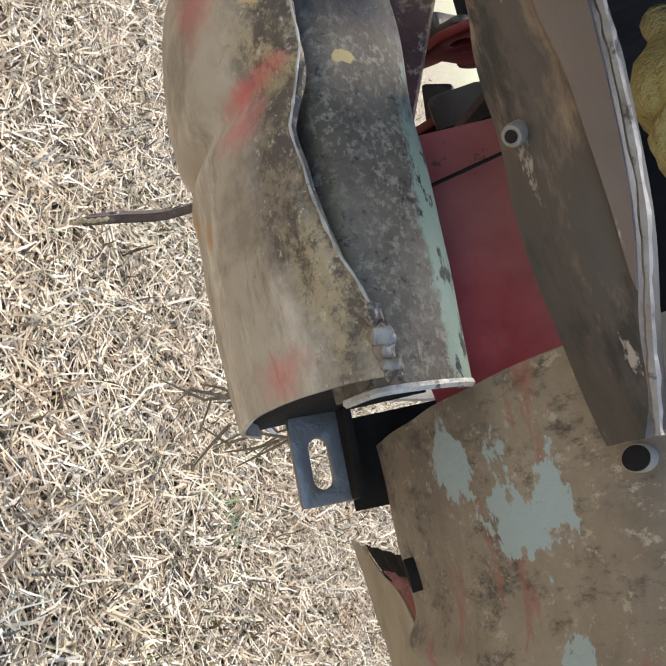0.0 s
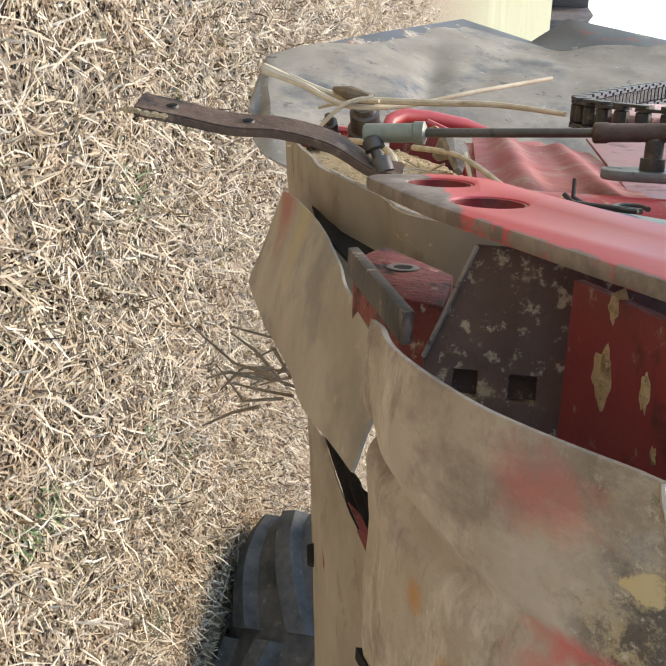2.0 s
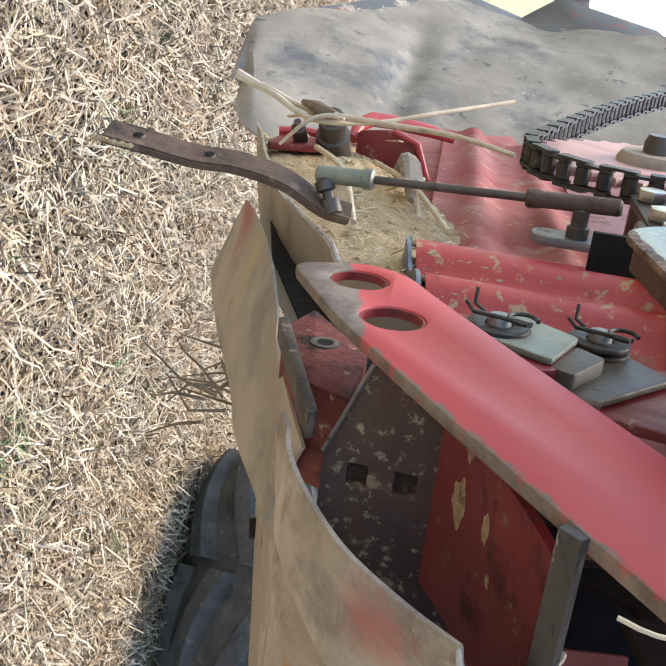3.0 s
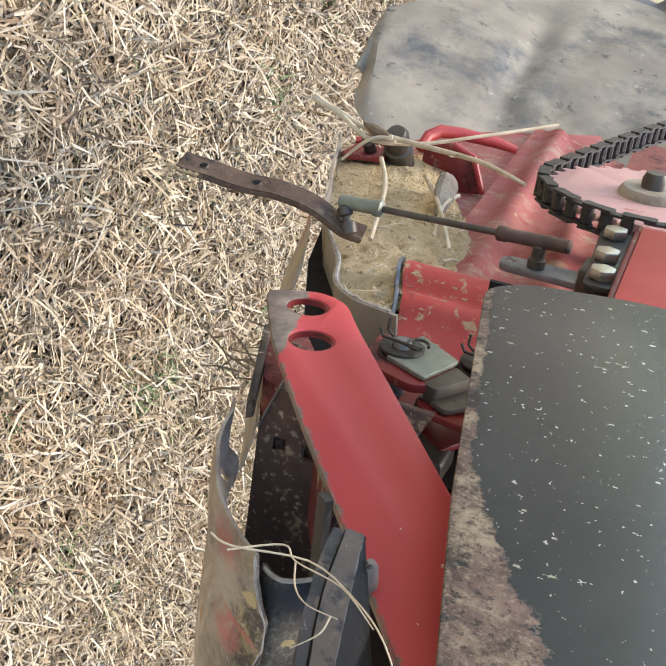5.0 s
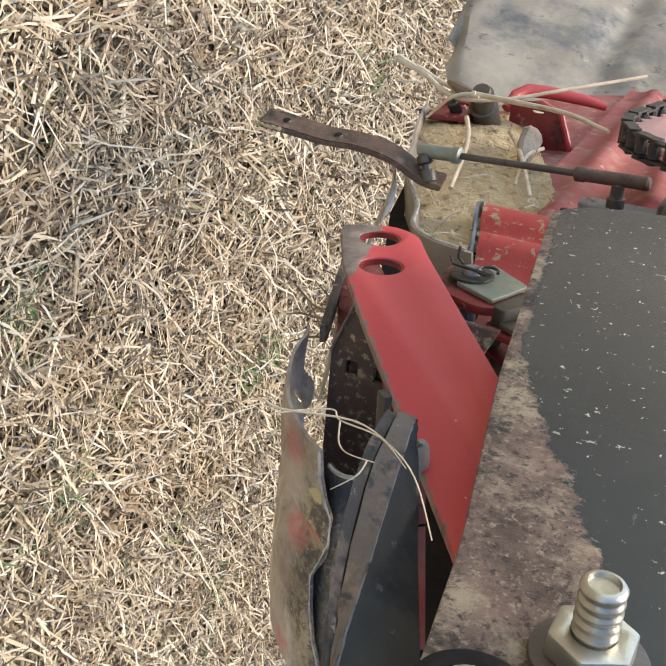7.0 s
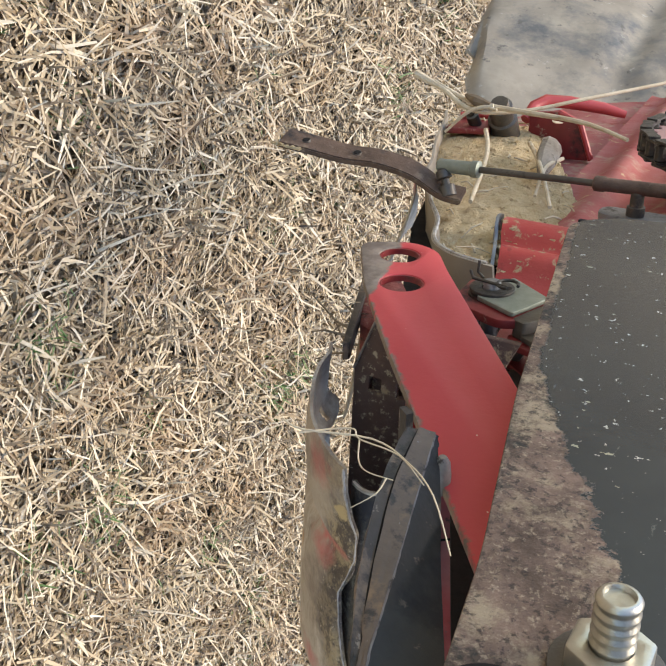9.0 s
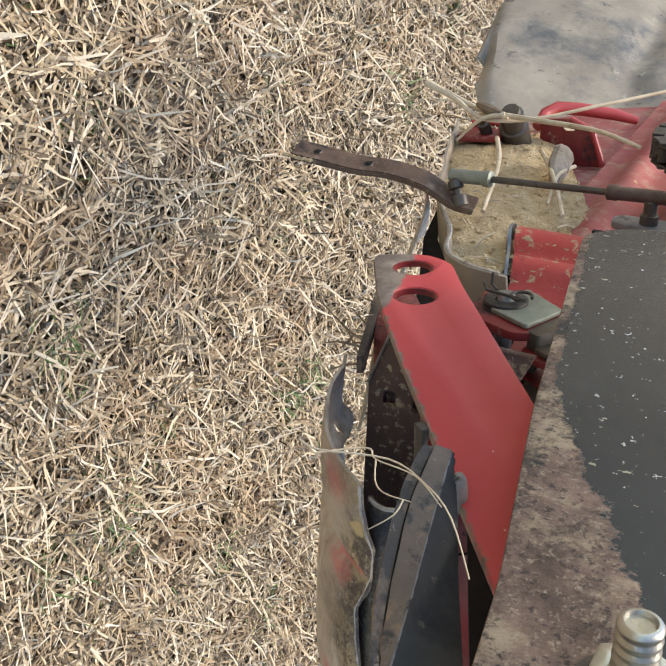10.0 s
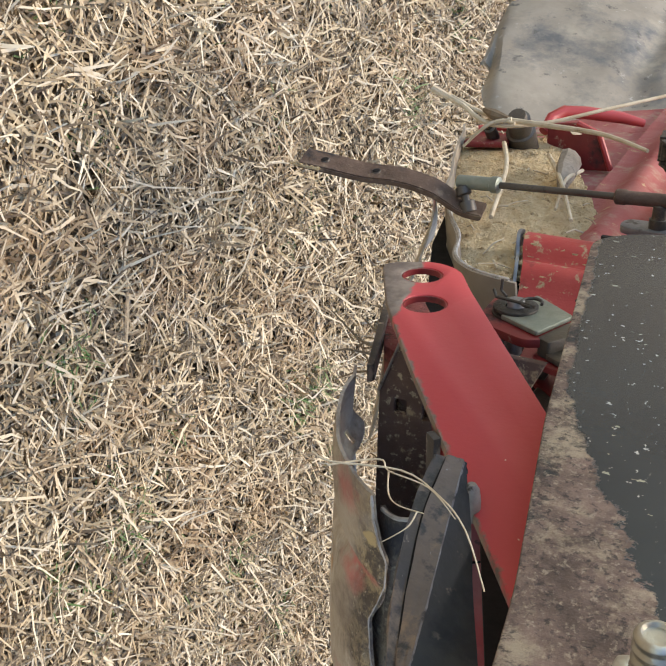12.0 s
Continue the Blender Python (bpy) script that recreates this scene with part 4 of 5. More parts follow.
def build_housing():
    """The rounded housing to the right of the guard."""
    prof = [(0.030, 0.968), (0.018, 0.970), (-0.010, 0.984), (-0.045, 1.004), (-0.075, 1.026), (-0.097, 1.048), (-0.104, 1.072), (-0.100, 1.10), (-0.085, 1.14)]

    def f(u, v):
        x = 0.1965 + 0.30 * u + 0.004 * (1 - v) * (1 - u)
        y, z = along(prof, v)
        s = 0.010 * math.exp(-u * 16) * (1 - v)
        k = wobble((x, y, z), 30, 0.0016)
        return Vector((x - s * 0.3, y + k - 0.02 * u, z + k + 0.012 * u - 0.006 * math.exp(-(((x - 0.262) / 0.006) ** 2)) * (1 - v)))

    t = thing("rounded_housing", Vector((0.30, -0.03, 1.0)), "dusty rounded steel housing with a patch of pale blue paint", "housing")
    part("shell", sheet(f, 120, 80, 0.0025), HOUSING, t)
    # Black sheet added to stand for the shade inside the shell.
    part("rear_shade", sheet(lambda u, v: Vector((0.206 + 0.29 * u, 0.0 + 0.03 * u, 1.0 + 0.10 * v)), 4, 4, 0.003), BLACK, t, "added black sheet as shade inside the housing")
    def pit(u, v, r, long):
        c, n = f(u, v), (f(u + 0.01, v) - f(u, v)).cross(f(u, v + 0.01) - f(u, v)).normalized()
        e1 = (f(u + 0.01, v) - f(u, v)).normalized()
        e2 = n.cross(e1)
        return lambda x, y, q: c + e1 * x * long + e2 * y + n * q

    for u_, v_, r_, l_ in ((0.083, 0.652, 0.0028, 0.85), (0.135, 0.215, 0.0018, 2.8)):
        g = pit(u_, v_, r_, l_)
        # Not cut through: a black disc paints the shade in each hole.
        part("bolt_hole", plate(circle(0, 0, r_), [], g, -0.0031, 0.0031, 0), BLACK, t, "black disc as the hole's shaded depth")
        if l_ < 1:
            part("hole_rim", plate(circle(0, 0, r_ * 1.12), [circle(0, 0, r_ * 0.98)], g, -0.0029, 0.0029, 0.0003), TAN_STEEL, t, "worn hole rim")
    d = thing("dust_flap", Vector((0.30, 0.10, 0.93)), "dust-coated tan steel skirt hanging behind the housing", "metal skirt")

    edge = [(0.243, 0.428, 0.812), (0.30, 0.452, 0.809), (0.36, 0.457, 0.811), (0.43, 0.462, 0.813), (0.56, 0.47, 0.817)]
    inner = [(0.2475, 0.395, 0.832), (0.254, 0.335, 0.856), (0.266, 0.245, 0.896), (0.34, 0.20, 0.918), (0.56, 0.18, 0.94)]

    def flap(u, v):
        q = along(edge, u) * (1 - v) + along(inner, u) * v
        return P(q[0], q[1], q[2] - 0.012 * math.sin(math.pi * v) * u + wobble((q[0], v, 0), 18, 0.002))

    def blade(u, v):
        q = along(inner[:4], u)
        w = math.sin(math.pi * min(0.15 + 0.85 * u, 1.0))
        return P(q[0] - 0.006 * v, q[1] + 0.012 - 0.215 * v, q[2] - 0.004 + 0.115 * v + 0.0026 * math.sin(v * 40) * w)

    part("skirt", sheet(flap, 40, 20, 0.0012), TAN_STEEL, d)
    # Ribbed blade, coloured black and widened to paint the shaded gap beside it.
    part("blade_and_shade", sheet(blade, 30, 80, 0.0012), BLACK, d, "ribbed blade, widened in black as the gap's shade")
    part("red_inside", sheet(lambda u, v: blade(0.38 + 0.35 * u, 0.11 + 0.22 * v) + Vector((0, -0.006, 0.001)), 6, 6, 0.002), RED_DULL, d, "dark red inner sheet")
    part("hanger", sweep([P(0.44, 0.20, 0.925), Vector((0.46, 0.10, 0.98)), Vector((0.46, 0.012, 1.03))], 0.006, 8), STEEL_DARK, d, "dark hanger strut")
    # Solid black disc, painting the shade inside a slot.
    part("slot", drum(P(0.372, 0.452, 0.8125), P(0.384, 0.440, 0.8165), 0.006, 12), BLACK, d, "dark slot near the skirt's edge")


def build_red_back():
    """What shows between the strip and the cross bar: red plates and dark brackets."""
    t = thing("red_back_plate", Vector((0.165, -0.035, 1.02)), "red painted back plate with faded pink upper part", "steel plate")

    def f(u, v):
        x = 0.118 + 0.090 * u
        return Vector((x, -0.035 + 0.012 * v - 0.010 * math.sin(u * 3.1), 0.998 + 0.052 * v + 0.008 * u))

    part("face", sheet(f, 20, 8, 0.003), back_plate_material(), t)
    part("joint", sweep([f(0.22, 0.30) + Vector((0, -0.004, 0)), f(0.12, 0.95) + Vector((0, -0.0022, 0))], 0.0006, 6), BLACK, t, "dark joint")
    b = thing("dark_brackets", P(0.07, 0.02, 1.02), "two dark steel brackets behind the cross bar", "bracket")
    part("bracket_plate", plate(soften([(0.045, 1.012), (0.045, 1.034), (0.078, 1.034), (0.085, 1.016)], 0.004), [], front, 0.02, 0.045, 0.001), STEEL_DARK, b)
    part("brace", sweep([P(0.075, 0.01, 1.008), P(0.055, -0.01, 1.048)], 0.005, 8, 0.6), STEEL_DARK, b)
    part("tongue", plate(soften([(0.03, 1.008), (0.034, 1.020), (0.046, 1.014), (0.046, 1.006)], 0.002), [], front, 0.05, 0.056, 0.0008), STEEL_DARK, b)


def build_inner_frame():
    """The dark plate with square holes, the red wall beside it and the small red box."""
    t = thing("slotted_plate", P(0.05, 0.0, 0.97), "dark dust-caked plate with two square holes", "steel plate")
    o = [(0.010, 0.957), (0.043, 0.944), (0.130, 0.945), (0.130, 0.996), (0.060, 1.008), (0.010, 1.03)]
    h1 = [(0.046, 0.953), (0.054, 0.953), (0.054, 0.960), (0.046, 0.960)]
    h2 = [(0.046, 0.969), (0.054, 0.969), (0.054, 0.977), (0.046, 0.977)]
    part("plate", plate(o, [h1, h2], lambda u, v, d: P(u, d - 0.02 + (u - 0.05) * -0.10, v), 0.018, 0.022, 0.0005), DIRTY_PLATE, t)
    part("backing", plate([(0.036, 0.948), (0.07, 0.948), (0.07, 0.985), (0.036, 0.985)], [], lambda u, v, d: P(u, d, v), 0.006, 0.009, 0), DIRTY_PLATE, t)
    part("edge", sweep([P(0.0095, 0.0, 0.957), P(0.043, -0.002, 0.944)], 0.0008, 6), WORN_STEEL, t, "bright plate edge")
    w = thing("inner_wall", P(0.05, -0.05, 1.0), "dark red painted inner wall with dried mud splashes", "steel plate")

    def wall(u, v):
        return P(0.012 + 0.060 * u, -0.020 - 0.072 * v, 0.986 + 0.034 * v + 0.003 * math.sin(v * 3))

    part("face", sheet(wall, 8, 8, 0.003), RED_DULL, w)
    part("flange", sheet(lambda u, v: P(0.000 + 0.046 * u, -0.092 - 0.004 * v, 1.0165 + 0.005 * v), 6, 2, 0.003), BAR_STEEL, w, "worn grey end flange")
    # Four black plates added as the deep shade inside the machine.
    part("back_shade", plate([(0.074, 0.992), (0.30, 0.992), (0.30, 1.20), (0.074, 1.20)], [], front, 0.030, 0.033, 0), BLACK, w, "added black plate, shade behind the red wall")
    part("partition_shade", plate([(-0.078, 1.036), (-0.105, 1.043), (-0.18, 1.076), (-0.26, 1.112), (-0.26, 1.20), (-0.078, 1.12)], [], side, 0.030, 0.033, 0), BLACK, w, "added black plate, shade beside the angle bar")
    part("web_shade", plate([(-0.022, 1.024), (-0.006, 1.024), (-0.006, 1.056), (-0.022, 1.056)], [], front, 0.100, 0.103, 0), BLACK, w, "added black plate, shade behind the side panel")
    part("cheek_shade", plate(soften([(0.07, 1.022), (-0.004, 1.022), (-0.02, 1.052), (-0.10, 1.052), (-0.25, 1.10), (-0.25, 1.26), (0.06, 1.26)], 0.002), [], side, 0.066, 0.069, 0.0005), BLACK, w, "added black plate, shade behind the arm")
    bm = bmesh.new()
    out = (AY * -0.43 + Vector((0, 0, -0.9))) * 0.0024
    for u, v, ru, rv in ((0.34, 0.20, 0.15, 0.060), (0.30, 0.42, 0.10, 0.030), (0.04, 0.22, 0.08, 0.03), (0.52, 0.50, 0.05, 0.02)):
        hub = bm.verts.new(wall(u, v) + out * 1.5)
        ring = []
        for k in range(28):
            an = 2 * math.pi * k / 28
            q = 1 + noise.noise(Vector((u * 9 + math.cos(an) * 1.6, v * 9 + math.sin(an) * 1.6, 0))) * 0.55
            ring.append((bm.verts.new(wall(u + ru * q * 0.8 * math.cos(an), v + rv * q * 0.8 * math.sin(an)) + out * 1.3), bm.verts.new(wall(u + ru * q * math.cos(an), v + rv * q * math.sin(an)) + out * 0.3)))
        for k in range(28):
            bm.faces.new((hub, ring[k - 1][0], ring[k][0]))
            bm.faces.new((ring[k - 1][0], ring[k - 1][1], ring[k][1], ring[k][0]))
    part("mud_splash", bm, MUD, w, "dried mud splashes")
    x = thing("clamp_box", P(0.04, 0.05, 0.93), "dull red clamp block with a bolt hole below the arm", "clamp")
    part("block", plate(soften([(0.078, 0.907), (0.108, 0.914), (0.066, 0.946), (0.022, 0.947), (0.030, 0.930)], 0.003), [], side, 0.034, 0.075, 0.0012), RED_WORN, x)
    part("lip", plate(soften([(0.080, 0.9045), (0.083, 0.9080), (0.0, 0.9405), (-0.003, 0.9375)], 0.001), [], side, 0.030, 0.040, 0.0008), BAR_STEEL, x, "dark folded lip")
    part("bolt_ring", plate(circle(0.070, 0.927, 0.006, 18), [circle(0.070, 0.927, 0.0035, 14)], side, 0.0334, 0.0341, 0.0002), STEEL_DARK, x)
    # Thin black disc coloured as the shade down the bolt hole.
    part("bolt_hole", plate(circle(0.070, 0.927, 0.0034, 14), [], side, 0.0336, 0.0341, 0), BLACK, x, "dark bolt hole")


def build_lever():
    t = thing("control_lever", P(0.0, 0.22, 0.83), "brown rusted flat lever with two holes hanging beside the machine", "lever")
    cl = [(-0.009, 0.210, 0.766), (-0.005, 0.216, 0.788), (0.0, 0.223, 0.813), (0.001, 0.227, 0.838), (0.007, 0.231, 0.864), (0.019, 0.235, 0.886), (0.022, 0.237, 0.902)]

    def axis(u):
        return along(cl, u)

    half, th = 0.0105, 0.0052
    holes = ((0.13, 0.0034), (0.385, 0.0034))
    bm = bmesh.new()
    n, m = 60, 8
    top, bot = [], []
    for i in range(n + 1):
        u = i / n
        b, a, z = axis(u)
        w = half * (1.0 - 0.15 * u)
        rt, rb = [], []
        for j in range(m + 1):
            s = -1 + 2 * j / m
            ease = math.sqrt(max(0.0, 1 - max(0.0, abs(s) - 0.8) ** 2 / 0.05)) if i in (0, n) else 1
            dd = s * w
            rt.append(bm.verts.new(P(b - dd * 0.30 - th * 0.465, a + dd * 0.95 - th * 0.13, z - dd * 0.12 + th * 0.135)))
            rb.append(bm.verts.new(P(b - dd * 0.30 + th * 0.465, a + dd * 0.95 + th * 0.13, z - dd * 0.12 - th * 0.135)))
        top.append(rt)
        bot.append(rb)
    for i in range(n):
        for j in range(m):
            bm.faces.new((top[i][j], top[i][j + 1], top[i + 1][j + 1], top[i + 1][j]))
            bm.faces.new((bot[i][j], bot[i + 1][j], bot[i + 1][j + 1], bot[i][j + 1]))
        for j in (0, m):
            bm.faces.new((top[i][j], top[i + 1][j], bot[i + 1][j], bot[i][j]))
    for i in (0, n):
        for j in range(m):
            bm.faces.new((top[i][j], bot[i][j], bot[i][j + 1], top[i][j + 1]))
    bmesh.ops.recalc_face_normals(bm, faces=bm.faces)
    bmesh.ops.bevel(bm, geom=[e for e in bm.edges if e.calc_face_angle(0) > 1.0], offset=0.0009, segments=2, affect="EDGES", clamp_overlap=True)
    part("bar", bm, RUSTY_BAR, t)
    for u, r in holes:
        b, a, z = axis(u)
        part("hole_ring", turned(P(b - th * 0.465 - 0.0005, a - th * 0.13 - 0.0002, z + th * 0.135), P(b - th * 0.465 + 0.0011, a - th * 0.13 + 0.0003, z + th * 0.135), ((0, r * 0.72), (0, r), (0.6, r * 1.1), (1, r * 1.1)), 18), STEEL_DARK, t, "dark rim of a drilled hole")
        # Black disc laid on the bar as the shade in the drilling.
        part("hole", drum(P(b - th * 0.465 - 0.0007, a - th * 0.13 - 0.0002, z + th * 0.135), P(b - th * 0.465 + 0.001, a - th * 0.13 + 0.0002, z + th * 0.135), r * 0.85, 16), BLACK, t, "dark drilled hole")
    bm = bmesh.new()
    for k in range(5):
        b, a, z = axis(0.01 + 0.03 * k)
        bmesh.ops.create_icosphere(bm, subdivisions=2, radius=0.0028, matrix=Matrix.Translation(P(b + half * 0.30 - 0.0010, a - half * 0.92, z - 0.0020)) @ Matrix.Diagonal((0.6, 0.7, 1.7, 1)))
    for v in bm.verts:
        v.co += Vector((wobble(v.co, 500, 0.001), wobble(v.co, 450, 0.001), 0))
    part("mud_clot", bm, MUD, t, "yellow mud stuck to its end")
    j = thing("linkage_rod", P(-0.004, 0.233, 0.96), "thin dark adjusting rod with grey-green ball-joint ends", "linkage rod")
    r0, r1 = Vector(P(0.0025, 0.240, 0.880)), Vector(P(-0.007, 0.229, 1.046))
    at = lambda f: r0.lerp(r1, f)
    part("rod", sweep([at(0.14), at(0.9)], 0.0024, 14), STEEL_DARK, j)
    part("coupling", turned(at(0.0), at(0.20), ((0, 0.0040), (0.03, 0.0050), (0.8, 0.0050), (0.82, 0.0060), (0.97, 0.0060), (1, 0.004)), 20), GREYGREEN, j, "grey-green coupling sleeve")
    part("end_sleeve", turned(at(0.70), at(1.0), ((0, 0.0040), (0.02, 0.0052), (0.14, 0.0052), (0.16, 0.0046), (0.97, 0.0046), (1, 0.0035)), 20), RUSTY_BAR, j, "brown end sleeve")
    part("ball_stud", turned(P(0.004, 0.238, 0.884), P(0.022, 0.232, 0.893), ((0, 0.003), (0.1, 0.0055), (0.35, 0.0055), (0.4, 0.003), (0.6, 0.0030), (0.62, 0.006), (1, 0.006)), 16), STEEL_DARK, j)
    part("lower_stud", turned(P(-0.004, 0.230, 1.026), P(0.013, 0.230, 1.026), ((0, 0.003), (0.1, 0.0045), (0.6, 0.0045), (0.62, 0.006), (1, 0.006)), 16), STEEL_DARK, j)
    k = thing("crank_arm", P(0.013, 0.232, 1.04), "flat grey crank arm under the linkage rod", "crank")
    o = soften([(0.222, 1.002), (0.242, 1.002), (0.244, 1.10), (0.218, 1.10)], 0.009, 4)
    part("arm", plate(o, [], side, 0.0125, 0.0175, 0.0008), BLUED, k)
    part("fork", block(P(0.012, 0.228, 1.066), (0.024, 0.03, 0.022), 0.003), STEEL_DARK, k)


def build_pins():
    for (a, z, b0), lab in (((0.058, 0.994, 0.006), "clevis pin with split pin and washers on a red lug"), ((0.078, 1.033, 0.012), "second clevis pin with an upright split pin")):
        t = thing("clevis_pin", P(b0, a, z), lab, "pin", "clevis pins")
        part("shank", turned(P(b0 + 0.03, a, z), P(b0 - 0.0012, a, z), ((0, 0.0048), (0.97, 0.0048), (1, 0.0042)), 22), BLUED, t, "dull steel pin")
        for k, r in ((0, 0.0120), (1, 0.0125)):
            d = b0 + 0.002 + 0.0032 * k
            part("washer", plate(circle(a, z, r, 28), [circle(a, z, 0.0052, 20)], side, d, d + 0.0022, 0.0006), BLACK_CHAIN, t)
        loop = [P(b0 - 0.001, a + 0.006 * math.sin(q), z + 0.0085 + 0.0055 * math.cos(q)) for q in [k * 0.45 for k in range(13)]]
        part("split_pin", sweep(loop + [P(b0 - 0.002, a - 0.003, z - 0.010), P(b0 - 0.004, a + 0.001, z - 0.0130)], 0.0009, 8), BLACK_CHAIN, t)
        part("split_pin_leg", sweep([P(b0 - 0.001, a + 0.002, z - 0.006), P(b0 - 0.003, a + 0.004, z - 0.010), P(b0 - 0.009, a + 0.005, z - 0.010)], 0.0008, 8), BLACK_CHAIN, t)
    t = thing("pin_lug", P(0.02, 0.05, 1.0), "dark red lug plate carrying the clevis pin", "lug")
    part("lug", plate(soften([(0.076, 0.976), (0.040, 0.978), (0.028, 1.010), (0.040, 1.026), (0.072, 1.020)], 0.006), [], side, 0.0125, 0.0175, 0.0008), RED_DULL, t)
    part("grey_plate", plate(soften([(0.080, 0.998), (0.062, 1.024), (0.034, 1.014), (0.046, 0.990)], 0.002), [], side, 0.0095, 0.0122, 0.0006), GREYGREEN, t, "grey-green folded plate")
    part("fold", plate(soften([(0.060, 1.0235), (0.034, 1.0145), (0.030, 1.022), (0.052, 1.034)], 0.002), [], side, 0.0122, 0.022, 0.0006), STEEL_DARK, t)
    part("dark_strap", plate(soften([(0.030, 1.020), (0.024, 1.030), (0.060, 1.060), (0.082, 1.040)], 0.003), [], side, 0.0185, 0.0215, 0.0006), STEEL_DARK, t)
    u = thing("inner_red_plate", P(0.02, 0.03, 1.04), "red painted inner plate with a bolt hole beside the arm", "steel plate")
    o = [(0.034, 1.012), (0.024, 1.022), (0.016, 1.065), (0.010, 1.15), (0.10, 1.15), (0.085, 1.07), (0.060, 1.025)]
    part("plate", plate(soften(o, 0.003), [circle(0.034, 1.028, 0.0042, 18)], side, 0.0222, 0.026, 0.0008), RED_DULL, u)
    part("lower_plate", plate(soften([(0.125, 0.985), (0.118, 1.012), (0.050, 1.040), (0.030, 1.030), (0.060, 0.995)], 0.003), [], side, 0.044, 0.048, 0.0008), RED_DULL, u)
    # Black plate added so the gaps round the pins look shaded.
    part("floor_shade", plate([(0.02, 0.965), (0.02, 1.09), (0.10, 1.09), (0.215, 0.99), (0.215, 0.905), (0.12, 0.925)], [], side, 0.0575, 0.0595, 0), BLACK, u, "added black plate as shade behind the pins")


def build_channel():
    """The mud-filled channel on the machine's side, with its thin steel lip."""
    t = thing("steel_channel", P(0.06, 0.32, 0.86), "dusty folded steel channel, bright along its thin lip", "channel")
    run = [(0.52, 0.765), (0.45, 0.79), (0.36, 0.824), (0.30, 0.845), (0.243, 0.873), (0.205, 0.898), (0.165, 0.912), (0.145, 0.935), (0.138, 0.965)]
    n = len(run) - 1

    def wall(u, v):
        a, z = along(run, u)
        return P(0.029 + 0.075 * v, a + 0.008 * v, z + 0.004 * v + wobble((u * 5, v, 0), 1.5, 0.003))

    part("wall", sheet(wall, 40, 10, 0.0022), TAN_STEEL, t)
    part("lip", sweep([wall(0.42 + 0.55 * k / 24, 0) for k in range(25)], 0.0014, 6), BARE, t, "bright worn lip")
    m = thing("dried_mud", P(0.05, 0.33, 0.88), "crumbly heap of dried yellow-brown mud in the channel", "mud", "", "stuff")

    def heap(u, v):
        a, z = along(run, u * 0.86)
        a2 = a + 0.035 * v * 0.9
        z2 = z + (0.115 - 0.045 * abs(u - 0.4)) * v * (1 - 0.7 * max(0.0, (u - 0.66) / 0.34))
        h = 0.005 * math.sin(math.pi * v) + noise.fractal(Vector((a2, z2, 0)) * 55, 1.0, 2.0, 4) * 0.0035
        return P(0.042 - h + 0.004 * v, a2, z2)

    part("mud", sheet(heap, 90, 60, 0.0), MUD, m, "", 60)
    rnd = random.Random(5)
    bm = bmesh.new()
    for k in range(260):
        u, v = rnd.random(), rnd.uniform(0, 1.05)
        p = heap(u, min(v, 1))
        bmesh.ops.create_icosphere(bm, subdivisions=1, radius=rnd.uniform(0.0010, 0.0032), matrix=Matrix.Translation(p) @ Matrix.Diagonal((0.8, 1, 0.8, 1)))
    for v in bm.verts:
        v.co += Vector((wobble(v.co, 400, 0.0008), wobble(v.co, 420, 0.0008), wobble(v.co, 440, 0.0008)))
    part("crumbs", bm, MUD, m)
    s = thing("straw_bits", P(0.035, 0.33, 0.87), "short pale straws lying on the dried mud", "straw", "", "stuff")
    bm = bmesh.new()
    for k in range(34):
        u, v = rnd.random(), rnd.random()
        p = heap(u, v) + AX * -0.003
        d = (AY * rnd.uniform(-1, 1) + Vector((0, 0, rnd.uniform(-1, 1))) + AX * rnd.uniform(-0.4, 0.05)).normalized()
        ln = rnd.uniform(0.008, 0.03)
        sweep([p - d * ln / 2, p + AX * rnd.uniform(-0.003, 0), p + d * ln / 2], rnd.uniform(0.0004, 0.0011), 5, 1.0, bm)
    part("straws", bm, STALK, s)
    y = thing("muddy_stalk", P(0.033, 0.36, 0.87), "pale broken stalks and a grey husk stuck in the mud", "dry stalk")
    for run, r in (([(0.030, 0.464, 0.829), (0.022, 0.354, 0.8734), (0.030, 0.252, 0.902)], 0.0024), ([(0.030, 0.44, 0.881), (0.024, 0.349, 0.922), (0.032, 0.276, 0.955)], 0.0022),
                   ([(0.030, 0.404, 0.923), (0.024, 0.35, 0.926), (0.034, 0.303, 0.934)], 0.0018)):
        line = [P(*along(run, k / 16)) for k in range(17)]
        part("stalk", sweep(line, [r * (1 - 0.3 * k / 16) for k in range(17)], 8), STALK, y)
    part("husk", sweep([P(0.034, 0.425, 0.900), P(0.022, 0.405, 0.912), P(0.024, 0.375, 0.918), P(0.034, 0.350, 0.922)], [0.004, 0.011, 0.010, 0.003], 10, 0.7), HUSK, y, "grey-brown husk")
    # black sheet added as the shade in the hollow behind the lip
    part("hollow_shade", sheet(lambda u, v: P(0.095, 0.04 + 0.26 * u, 0.945 - 0.085 * u + 0.05 * v), 2, 2, 0.004), BLACK, t, "added black sheet as shade behind the lip")


